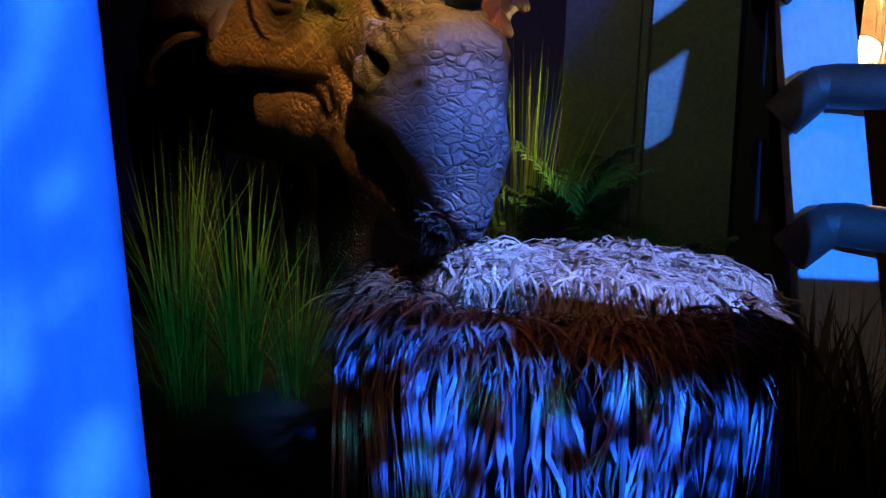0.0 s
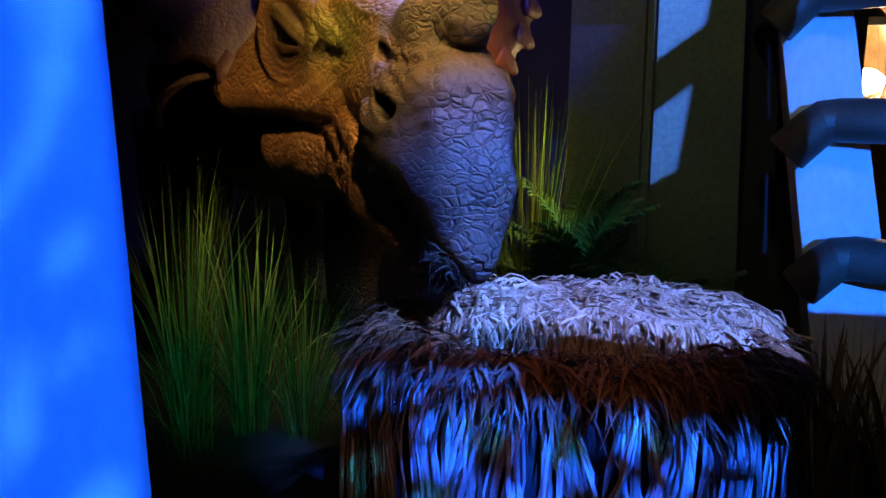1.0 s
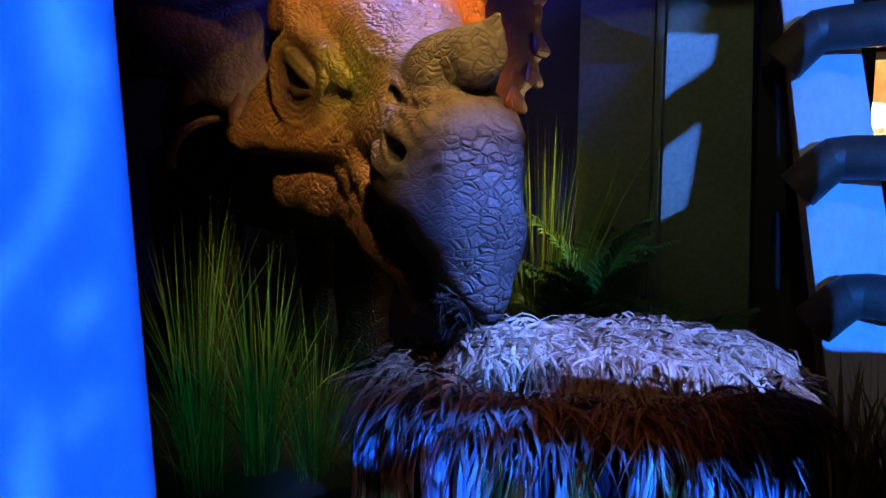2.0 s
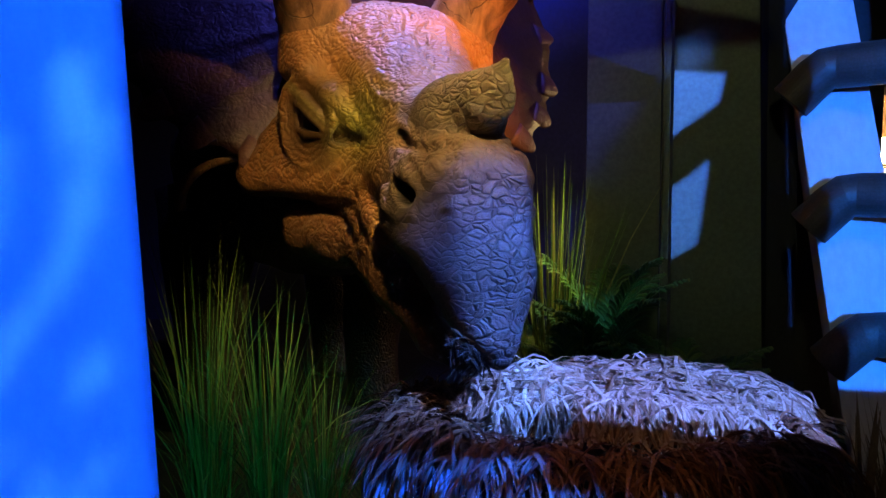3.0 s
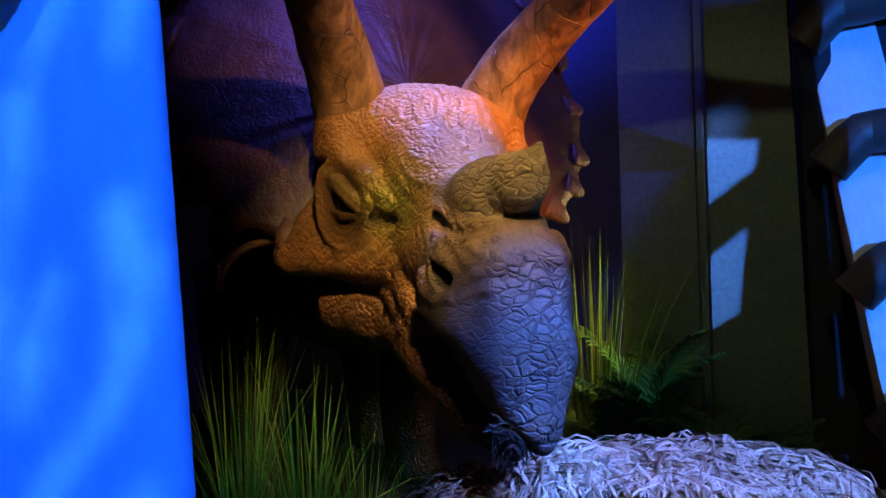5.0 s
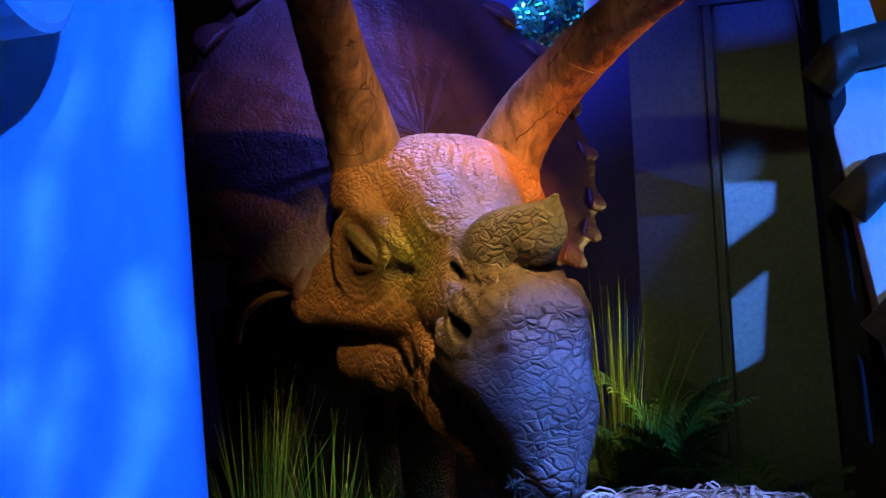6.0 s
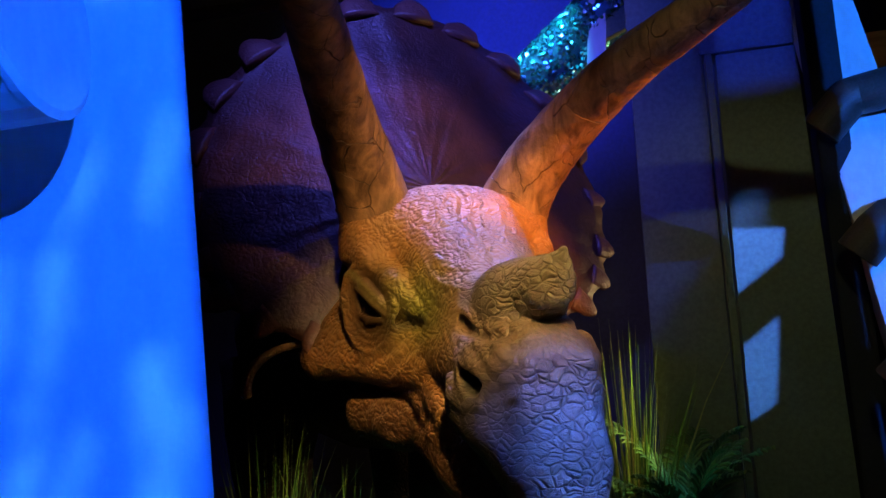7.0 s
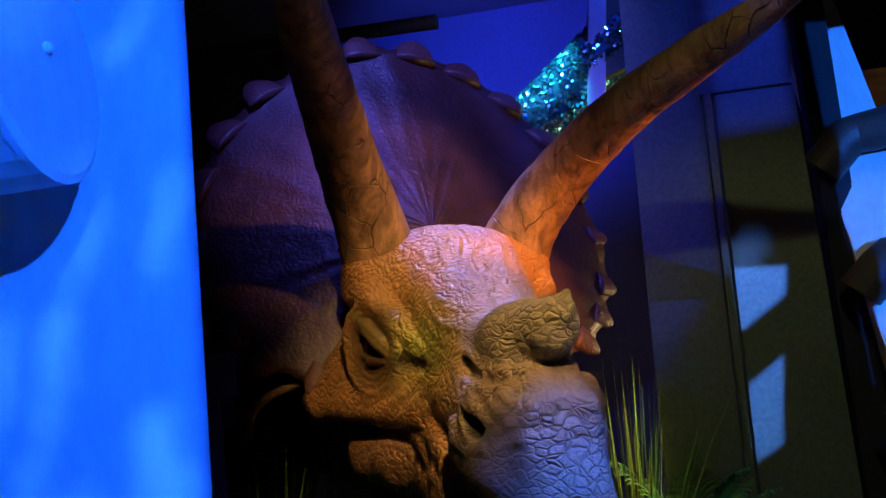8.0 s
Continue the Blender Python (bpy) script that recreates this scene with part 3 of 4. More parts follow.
class Skin:
    """Gathers the statue's forms with their paint and grain."""

    def __init__(self):
        self.v, self.f, self.paint, self.grain, self.n = [], [], [], [], 0

    def put(self, verts, faces, paint, grain):
        verts = np.asarray(verts, float)
        self.f += [tuple(int(i) + self.n for i in q) for q in faces]
        self.v.append(verts)
        self.paint.append(np.broadcast_to(paint, (len(verts), 3)))
        self.grain.append(np.broadcast_to(grain, (len(verts), 3)))
        self.n += len(verts)

    def tube(self, line, radii, sides, paint, grain, flat=1.0, lumps=0.0, ref=(0.2, 1.0, 0.1)):
        line = np.asarray(line)
        d = np.gradient(line, axis=0)
        d /= np.linalg.norm(d, axis=1)[:, None]
        s = np.cross(d, np.array(ref))
        s /= np.linalg.norm(s, axis=1)[:, None]
        w = np.cross(s, d)
        ang = np.linspace(0, 2 * math.pi, sides, endpoint=False)
        rr = np.asarray(radii)[:, None] * np.ones(sides)
        if lumps:
            for j in range(len(line)):
                for i, a in enumerate(ang):
                    rr[j, i] *= 1 + lumps * noise.noise((3 * math.cos(a), 3 * math.sin(a), j * 0.35)) + 0.5 * lumps * noise.noise((7 * math.cos(a), 7 * math.sin(a), j * 0.6))
        pts = line[:, None] + rr[..., None] * (np.cos(ang)[:, None] * s[:, None] + np.sin(ang)[:, None] * w[:, None] * flat)
        n = len(line)
        faces = grid_faces(n, sides, 0, True)
        faces.append(tuple(range((n - 1) * sides, n * sides)))
        faces.append(tuple(range(sides))[::-1])
        self.put(pts.reshape(-1, 3), faces, paint, grain)


def frill_point(r, a):
    """The shield behind the head: r from the middle to the rim, a round it (0 is up)."""
    wide = 1.0 + 0.10 * math.cos(2 * a)
    sn, cs = math.sin(a), math.cos(a)
    if cs > 0:
        out_v, up = r * 0.98 * sn, r * 1.10 * cs
    else:
        out_v, up = r * 0.98 * math.copysign(abs(sn) ** 0.72, sn), -r * 0.70 * abs(cs) ** 0.72
    z = 2.20 + up * 0.93 + 0.02 * wide
    u = -1.33 - 0.36 * up - 0.20 * (r ** 2) * abs(math.sin(a)) + 0.16 * (1 - r) ** 2
    return u, out_v, z


def dinosaur():
    skin = Skin()
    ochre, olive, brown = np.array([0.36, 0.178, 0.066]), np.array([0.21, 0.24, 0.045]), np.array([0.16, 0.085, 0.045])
    grey, bone, horn_tan, frill_red = np.array([0.21, 0.195, 0.19]), np.array([0.36, 0.31, 0.25]), np.array([0.40, 0.235, 0.13]), np.array([0.105, 0.044, 0.034])
    v, q = head_clay()
    u, w, z = v[:, 0], np.abs(v[:, 1]), v[:, 2]
    col = np.tile(ochre, (len(v), 1))

    def blend(c, m):
        nonlocal col
        col = col * (1 - m[:, None]) + c * m[:, None]

    e_t = EYE_FRONT[0] * (u - EYE[0]) + EYE_FRONT[1] * (w - EYE[1])
    e_z = z - EYE[2]
    side = smooth_step(0.12, 0.2, w)
    blend(olive, 0.9 * np.exp(-((u + 0.66) / 0.20) ** 2 - ((z - 1.71) / 0.15) ** 2))
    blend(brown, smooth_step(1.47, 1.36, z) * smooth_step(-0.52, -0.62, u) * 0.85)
    blend(np.array([0.20, 0.145, 0.105]), smooth_step(-0.60, -0.34, u))
    blend(grey, smooth_step(-0.40, -0.16, u + 0.55 * (1.45 - z)) * smooth_step(1.57, 1.40, z))
    horn = smooth_step(-0.012, 0.008, (z - 1.655) - 0.35 * np.clip(-u - 0.30, 0, 1) + 0.18 * (0.14 - w)) * smooth_step(-0.475, -0.43, u)
    blend(bone, horn)
    # shade painted into the eye socket and the crease in front of it
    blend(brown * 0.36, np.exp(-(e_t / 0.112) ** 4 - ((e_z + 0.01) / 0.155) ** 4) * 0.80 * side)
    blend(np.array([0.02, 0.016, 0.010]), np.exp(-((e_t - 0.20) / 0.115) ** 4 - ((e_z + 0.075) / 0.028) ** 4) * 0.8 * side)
    ball = EYE - 0.048 * EYE_OUT - np.array([0, 0, 0.005])
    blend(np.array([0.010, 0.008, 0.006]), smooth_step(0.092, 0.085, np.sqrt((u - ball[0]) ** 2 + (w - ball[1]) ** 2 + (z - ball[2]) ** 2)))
    # upper lid painted olive-tan, lighter for the highlight along it
    lid = np.exp(-((e_t + 0.0) / 0.10) ** 4 - ((e_z - 0.062 + 0.85 * e_t) / 0.026) ** 4) * smooth_step(0.2, 0.25, w)
    blend(np.array([0.32, 0.27, 0.10]), lid)
    # near-black painted in for the shade inside the nostril
    blend(np.array([0.02, 0.016, 0.014]), smooth_step(1.0, 0.75, np.sqrt(((u + 0.270) / 0.055) ** 2 + ((w - 0.185) / 0.06) ** 2 + ((z - 1.478) / 0.058) ** 2)))
    jaw = smooth_step(0.005, -0.03, 0.80 * (u + 0.385) + 0.60 * (z - 1.315)) * smooth_step(1.30, 1.22, z) * smooth_step(-0.75, -0.65, u)
    blend(brown * 0.9, jaw)
    shield = (1 - jaw) * smooth_step(-0.42, -0.18, u + 0.55 * (1.45 - z)) * smooth_step(1.57, 1.47, z)
    crack = np.clip(shield + horn, 0, 1)
    calm = 1 - 0.85 * np.exp(-(e_t / 0.11) ** 4 - (e_z / 0.16) ** 4) * side
    front = np.clip(smooth_step(0.14, 0.06, w) * (1 - horn) + horn * smooth_step(-0.36, -0.14, u), 0, 1)
    grain = np.stack([crack * (0.22 + 0.78 * front), (1 - crack) * calm, 0 * crack], 1)
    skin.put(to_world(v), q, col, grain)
    # brow horns
    for s in (-1, 1):
        line = arc([(-1.04, s * 0.25, 1.98), (-0.95, s * 0.33, 2.19), (-0.76, s * 0.44, 2.38), (-0.50, s * 0.55, 2.53), (-0.20, s * 0.655, 2.625), (0.10, s * 0.74, 2.69), (0.40, s * 0.81, 2.78)], 60)
        rad = np.interp(np.linspace(0, 1, 60), [0, 0.08, 0.3, 0.7, 0.97, 1], [0.165, 0.15, 0.120, 0.078, 0.03, 0.006])
        skin.tube(to_world(line), rad, 40, horn_tan, (0, 0, 1), 1.0, 0.045)
    # shield
    R, A = 26, 120
    front_pts, back_pts = [], []
    for j in range(R):
        for i in range(A):
            a = 2 * math.pi * i / A
            r = 0.01 + 0.99 * j / (R - 1)
            scal = 1 + (0.035 * abs(math.sin(a * 11)) if j == R - 1 else 0)
            p = frill_point(r * scal, a)
            ridge = 0.012 * noise.noise((6 * math.sin(a) * 2, 6 * math.cos(a) * 2, r * 2)) + 0.02 * noise.noise((3 * p[1], 3 * p[2], 5))
            front_pts.append((p[0] + ridge, p[1], p[2]))
            back_pts.append((p[0] - 0.06 + 0.03 * (j / (R - 1)) ** 3, p[1], p[2]))
    fp, bp = to_world(front_pts), to_world(back_pts)
    n = R * A
    faces = grid_faces(R, A, 0, True) + [f[::-1] for f in grid_faces(R, A, n, True)]
    rim = (R - 1) * A
    faces += [(rim + i, rim + (i + 1) % A, n + rim + (i + 1) % A, n + rim + i) for i in range(A)]
    skin.put(np.concatenate([fp, bp]), faces, frill_red, (0, 0.22, 0.10))
    # rim spikes
    for k in range(22):
        a = 2 * math.pi * (k + 0.5) / 22
        p0, p1 = np.array(frill_point(0.93, a)), np.array(frill_point(1.0, a))
        d = (p1 - p0) / np.linalg.norm(p1 - p0)
        upper = math.cos(a) > 0.25
        size = (0.10 if upper else 0.085) + 0.015 * math.sin(k * 5.1)
        wide = 1.0 if upper else 0.55
        line = [p1 - d * 0.05, p1 + d * size * 0.25, p1 + d * size * 0.65, p1 + d * size]
        skin.tube(to_world(arc(line, 9)), np.interp(np.linspace(0, 1, 9), [0, 0.5, 0.85, 1], [0.115 * wide, 0.085 * wide, 0.045 * wide, 0.012]), 16, frill_red * 1.7, (0, 0.2, 0.2), 0.32, 0.0, (FU.x, FU.y, 0.36))
    # hanging cheek spur
    line = arc([(-1.24, -0.55, 1.60), (-1.30, -0.67, 1.575), (-1.35, -0.76, 1.51), (-1.37, -0.79, 1.43), (-1.37, -0.785, 1.385)], 16)
    skin.tube(to_world(line), np.interp(np.linspace(0, 1, 16), [0, 0.5, 0.9, 1], [0.012, 0.022, 0.026, 0.016]), 12, horn_tan, (0, 0.5, 0.5), 1.0, 0.05)
    # neck, body and fore legs behind, their brown darkened to paint in the shade
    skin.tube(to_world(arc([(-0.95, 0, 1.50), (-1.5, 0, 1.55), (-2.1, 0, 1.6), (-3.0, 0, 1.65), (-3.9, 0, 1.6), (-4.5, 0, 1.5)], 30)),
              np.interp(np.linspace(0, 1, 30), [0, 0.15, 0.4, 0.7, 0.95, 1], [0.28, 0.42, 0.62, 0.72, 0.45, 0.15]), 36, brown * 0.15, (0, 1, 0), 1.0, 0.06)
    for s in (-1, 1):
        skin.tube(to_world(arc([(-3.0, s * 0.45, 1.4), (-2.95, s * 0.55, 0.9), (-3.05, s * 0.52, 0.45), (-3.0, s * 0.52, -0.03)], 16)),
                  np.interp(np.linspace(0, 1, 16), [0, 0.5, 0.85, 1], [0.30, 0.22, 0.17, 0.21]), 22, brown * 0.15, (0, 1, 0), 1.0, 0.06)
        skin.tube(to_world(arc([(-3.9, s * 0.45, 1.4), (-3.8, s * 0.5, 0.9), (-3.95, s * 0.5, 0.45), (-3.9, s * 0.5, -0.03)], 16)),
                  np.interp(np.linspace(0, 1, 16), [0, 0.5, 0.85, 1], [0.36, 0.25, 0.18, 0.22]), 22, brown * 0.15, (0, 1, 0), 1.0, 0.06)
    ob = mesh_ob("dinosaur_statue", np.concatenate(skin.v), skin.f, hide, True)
    for name, rows in (("paint", skin.paint), ("grain", skin.grain)):
        att = ob.data.color_attributes.new(name, "FLOAT_COLOR", "POINT")
        rows = np.concatenate(rows)
        att.data.foreach_set("color", np.c_[rows, np.ones(len(rows))].ravel())
    return tagged(ob, "life-size three-horned dinosaur head statue, wrinkled painted hide, bowed over the nest", "dinosaur statue")


def hide_material():
    n = Nodes("hide", 0.5)
    paint = n.t.nodes.new("ShaderNodeVertexColor")
    paint.layer_name = "paint"
    grain = n.t.nodes.new("ShaderNodeVertexColor")
    grain.layer_name = "grain"
    sep = n.t.nodes.new("ShaderNodeSeparateColor")
    n.link(grain.outputs[0], sep.inputs[0])
    cracked, pebbled, horny = sep.outputs[0], sep.outputs[1], sep.outputs[2]
    warp = n.t.nodes.new("ShaderNodeTexNoise")
    warp.inputs["Scale"].default_value = 9
    n.link(n.coord, warp.inputs["Vector"])
    bent = n.t.nodes.new("ShaderNodeVectorMath")
    bent.operation = "MULTIPLY_ADD"
    n.link(warp.outputs["Color"], bent.inputs[0])
    bent.inputs[1].default_value = (0.085, 0.085, 0.085)
    n.link(n.coord, bent.inputs[2])
    wv = bent.outputs[0]
    squat = n.t.nodes.new("ShaderNodeMapping")
    squat.inputs["Scale"].default_value = (1, 1, 1.7)
    n.link(wv, squat.inputs["Vector"])
    big = n.voronoi(23, "DISTANCE_TO_EDGE", squat.outputs[0])
    fine = n.voronoi(58, "DISTANCE_TO_EDGE", squat.outputs[0])
    # wide and narrow cracks, fading out in patches
    patch = n.math("MULTIPLY_ADD", n.noise(7, 2), 1.3, -0.25)
    plate = n.math("POWER", n.math("MINIMUM", n.math("MULTIPLY", big, 5.5), 1.0), 0.6)
    crack_h = n.math("ADD", n.math("MULTIPLY", plate, n.math("MINIMUM", n.math("ADD", patch, 0.45), 1.0)), n.math("MULTIPLY", n.math("MINIMUM", n.math("MULTIPLY", fine, 5), 1.0), 0.16))
    near_scale = n.voronoi(62, "F1", wv)
    peb = n.math("SUBTRACT", 1.0, n.math("POWER", near_scale, 1.5))
    crease = n.math("MINIMUM", n.math("MULTIPLY", n.voronoi(13, "DISTANCE_TO_EDGE", wv), 8), 1.0)
    pebble_h = n.math("ADD", n.math("MULTIPLY", peb, n.math("MULTIPLY_ADD", n.noise(8, 2), 0.9, 0.55)), n.math("MULTIPLY", crease, 0.35))
    long_ = n.t.nodes.new("ShaderNodeMapping")
    long_.inputs["Scale"].default_value = (1, 1, 0.55)
    n.link(wv, long_.inputs["Vector"])
    sparse = n.math("MULTIPLY", n.math("MAXIMUM", n.math("SUBTRACT", n.noise(6, 2), 0.50), 0.0), 9)
    horn_crack = n.math("MINIMUM", n.math("ADD", n.math("MULTIPLY", n.voronoi(7, "DISTANCE_TO_EDGE", long_.outputs[0]), 60), sparse), 1.0)
    horn_h = n.math("ADD", horn_crack, n.math("MULTIPLY", n.noise(24, 5), 1.1))
    height = n.math("ADD", n.math("ADD", n.math("MULTIPLY", n.math("MULTIPLY", crack_h, 1.6), cracked), n.math("MULTIPLY", pebble_h, pebbled)), n.math("MULTIPLY", horn_h, horny))
    n.bump(n.noise(9, 4), 0.014, 0.6)
    n.bump(height, 0.0075, 1.0)
    n.bump(n.noise(140, 3), 0.0015, 0.7)
    # dirt rubbed into the cracks, and mottled paint
    mottle = n.ramp(n.noise(5, 6), [(0.3, (0.55, 0.52, 0.50)), (0.7, (1.25, 1.2, 1.15))])
    streaks = n.ramp(n.noise(16, 6, n.scaled(1, 1, 0.3), 0.65, 0.6), [(0.36, (0.42, 0.40, 0.40)), (0.62, (1.2, 1.18, 1.15))])
    base = n.mix(horny, n.mix(1.0, paint.outputs[0], mottle, "MULTIPLY"), n.mix(1.0, n.mix(1.0, paint.outputs[0], mottle, "MULTIPLY"), streaks, "MULTIPLY"))
    seam = n.math("ADD", n.math("ADD", n.math("MULTIPLY", plate, cracked), n.math("MULTIPLY", n.math("MULTIPLY_ADD", peb, 0.7, 0.3), pebbled)), n.math("MULTIPLY", horn_crack, horny))
    worn = n.mix(n.math("MINIMUM", n.math("MAXIMUM", patch, 0.0), 1.0), (1.0, 1.0, 1.0), n.ramp(seam, [(0.0, (0.16, 0.14, 0.13)), (0.8, (1, 1, 1))]))
    n.colour(n.mix(1.0, base, n.mix(n.math("ADD", cracked, n.math("MULTIPLY", pebbled, 0.6)), n.ramp(seam, [(0.0, (0.34, 0.30, 0.28)), (0.75, (1, 1, 1))]), worn), "MULTIPLY"))
    n.rough(n.math("MULTIPLY_ADD", n.noise(30, 3), 0.35, 0.28))
    return n.mat


hide = hide_material()
dinosaur()


# ---- nest ----
class Strips:
    """Gathers thin folded blades into one mesh."""

    def __init__(self):
        self.v, self.f = [], []

    def blade(self, line, width, side, fold=0.25, taper=True):
        n = len(line)
        base = len(self.v)
        side = Vector(side).normalized()
        for i, p in enumerate(line):
            s = i / (n - 1)
            w = width * (1 if not taper else min(1.0, 0.45 + 3 * s, (1 - s) * 2.2 + 0.06)) / 2
            d = (Vector(line[min(i + 1, n - 1)]) - Vector(line[max(i - 1, 0)]))
            d = d.normalized() if d.length > 1e-6 else Vector((0, 0, 1))
            e = (side - side.dot(d) * d)
            e = e.normalized() if e.length > 1e-4 else d.orthogonal().normalized()
            up = d.cross(e)
            p = Vector(p)
            self.v += [p - e * w, p + up * w * fold, p + e * w]
        for i in range(n - 1):
            a = base + 3 * i
            self.f += [(a, a + 1, a + 4, a + 3), (a + 1, a + 2, a + 5, a + 4)]

    def object(self, name, material, parent=None, label=""):
        ob = mesh_ob(name, self.v, self.f, material, False)
        if parent:
            child(ob, parent, label)
        return ob


rng = random.Random(7)
NX, NY, NA, NB = 0.28, 2.81, 0.655, 0.40


def nest():
    thing = empty("straw_nest")
    tagged(thing, "big straw nest with shaggy brown rim and long hanging raffia skirt", "nest")
    # inner drum, added in black to stand in for shade between the strands
    bm = bmesh.new()
    rings = []
    for z, k in ((0.0, 0.93), (0.3, 0.92), (0.58, 0.92), (0.66, 0.86), (0.66, 0.5), (0.60, 0.0)):
        rings.append([bm.verts.new((NX + NA * k * math.cos(a), NY + NB * k * math.sin(a), z)) for a in (2 * math.pi * i / 48 for i in range(48))] if k else [bm.verts.new((NX, NY, z))])
    for a, b in zip(rings, rings[1:]):
        for i in range(48):
            if len(b) == 1:
                bm.faces.new((a[i], a[(i + 1) % 48], b[0]))
            else:
                bm.faces.new((a[i], a[(i + 1) % 48], b[(i + 1) % 48], b[i]))
    part("drum", bm, metal_black, thing, "added black drum that paints shade into the gaps under the straw", True)

    # hanging skirt, in locks
    s = Strips()
    for lock in range(84):
        a0 = rng.uniform(0, 2 * math.pi)
        lean = rng.gauss(0, 0.16)
        low = rng.choice((0.02, 0.05, 0.1, 0.2, 0.28))
        for k in range(rng.randint(6, 13)):
            a = a0 + rng.gauss(0, 0.022)
            k0 = rng.uniform(0.95, 1.03)
            x, y = NX + NA * k0 * math.cos(a), NY + NB * k0 * math.sin(a)
            z0 = rng.uniform(0.58, 0.70)
            z1 = max(0.015, low + rng.uniform(-0.06, 0.12))
            out = rng.uniform(0.015, 0.07)
            ox, oy = math.cos(a) * out, math.sin(a) * out
            sx = (lean + rng.gauss(0, 0.04)) * (z0 - z1)
            tx, ty = -math.sin(a), math.cos(a)
            w1, w2 = rng.gauss(0, 0.008), rng.gauss(0, 0.012)
            pts = []
            for q in (0, 0.06, 0.2, 0.42, 0.62, 0.82, 1.0):
                bulge = math.sin(min(1, q * 4) * math.pi / 2)
                wob = w1 * math.sin(q * 5) + w2 * math.sin(q * 9 + a0)
                pts.append((x + ox * bulge + tx * (sx * q + wob), y + oy * bulge + ty * (sx * q + wob), z0 + (0.02 * math.sin(q * 25) if q < 0.1 else 0) + (z1 - z0) * q))
            s.blade(pts, rng.uniform(0.007, 0.019), (tx + rng.gauss(0, 0.5), ty + rng.gauss(0, 0.5), 0), rng.uniform(0.1, 0.5))
    ob = s.object("skirt", raffia, thing, "long pale hanging raffia strands")
    ob["kind"] = "stuff"

    # brown shaggy rim: short blades thrown outwards
    s = Strips()
    for _ in range(2300):
        a = rng.uniform(0, 2 * math.pi)
        k0 = rng.uniform(0.62, 1.02)
        frontness = max(0.0, -math.sin(a))
        x, y = NX + NA * k0 * math.cos(a), NY + NB * k0 * math.sin(a)
        if y > 2.93 and -0.1 < x < 0.9:
            continue
        z0 = 0.69 + 0.05 * math.sin(min(1, max(0, (k0 - 0.62) / 0.4)) * math.pi) + rng.gauss(0, 0.018) + 0.03 * max(0, -math.cos(a)) + 0.02 * noise.noise((x * 6, y * 6, 1))
        b = a + rng.gauss(0, 0.85)
        L = rng.uniform(0.08, 0.23)
        drop = rng.uniform(0.02, 0.13) * (0.3 + 1.2 * (k0 - 0.6) / 0.4)
        lift = rng.uniform(0.0, 0.05)
        pts = [(x + L * q * math.cos(b), y + L * q * math.sin(b), z0 + lift * math.sin(q * math.pi) - drop * q * q) for q in (0, 0.25, 0.5, 0.75, 1)]
        s.blade(pts, rng.uniform(0.006, 0.015), (-math.sin(b), math.cos(b), rng.gauss(0, 0.5)), rng.uniform(0.1, 0.5))
    ob = s.object("rim", bark_fibre, thing, "shaggy brown fibre rim")
    ob["kind"] = "stuff"

    # pale straw pad heaped at the back
    def pad_z(x, y):
        d = ((x - 0.42) / 0.58) ** 2 + ((y - 3.02) / 0.27) ** 2
        return 0.70 + 0.125 * max(0.0, 1 - d) ** 0.3 + 0.02 * noise.noise((x * 5, y * 5, 2)) + 0.05 * (y - 2.9)

    bm = bmesh.new()
    rows = []
    for j in range(9):
        k = 1 - j / 8
        rows.append([bm.verts.new((0.42 + 0.56 * k * math.cos(t), 3.02 + 0.25 * k * math.sin(t), pad_z(0.42 + 0.56 * k * math.cos(t), 3.02 + 0.25 * k * math.sin(t)) - 0.012 - (0.06 if j == 0 else 0)))
                     for t in (2 * math.pi * i / 40 for i in range(40))])
    for a, b in zip(rows, rows[1:]):
        for i in range(40):
            bm.faces.new((a[i], a[(i + 1) % 40], b[(i + 1) % 40], b[i]))
    # darker brown fibre here imitates the shade in the gaps between straws
    part("pad", bm, bark_fibre, thing, "brown fibre bed under the straw, darker to paint shade into the gaps", True)
    s = Strips()
    for _ in range(3400):
        t, k = rng.uniform(0, 2 * math.pi), math.sqrt(rng.uniform(0, 1)) * 1.03
        x, y = 0.42 + 0.57 * k * math.cos(t), 3.02 + 0.26 * k * math.sin(t)
        b = rng.choice((rng.gauss(0.15, 0.45), rng.gauss(math.pi - 0.3, 0.5), rng.gauss(math.pi / 2, 0.5), rng.uniform(0, 6.28)))
        L = rng.uniform(0.06, 0.24)
        arch = rng.uniform(0, 0.012) if rng.random() < 0.93 else rng.uniform(0.02, 0.05)
        pts = []
        lift = rng.uniform(-0.012, 0.022)
        tilt = rng.gauss(0, 0.10)
        curl = rng.gauss(0, 0.45)
        for q in (-0.5, -0.25, 0, 0.25, 0.5):
            c = b + curl * q
            px, py = x + L * q * math.cos(c), y + L * q * math.sin(c)
            pts.append((px, py, pad_z(px, py) + lift + tilt * L * q + arch * math.cos(q * math.pi)))
        s.blade(pts, rng.uniform(0.005, 0.015), (-math.sin(b), math.cos(b), rng.gauss(0, 0.6)), rng.uniform(0.05, 0.5), False)
    # loose ends over the front edge of the pad
    for _ in range(160):
        x = rng.uniform(-0.1, 0.95)
        y = 2.80 + rng.gauss(0, 0.03)
        L = rng.uniform(0.05, 0.13)
        b = -math.pi / 2 + rng.gauss(0.2, 0.7)
        pts = [(x + L * q * math.cos(b), y + L * q * math.sin(b), pad_z(x, 2.85) + 0.02 - 0.06 * q * q) for q in (0, 0.33, 0.66, 1)]
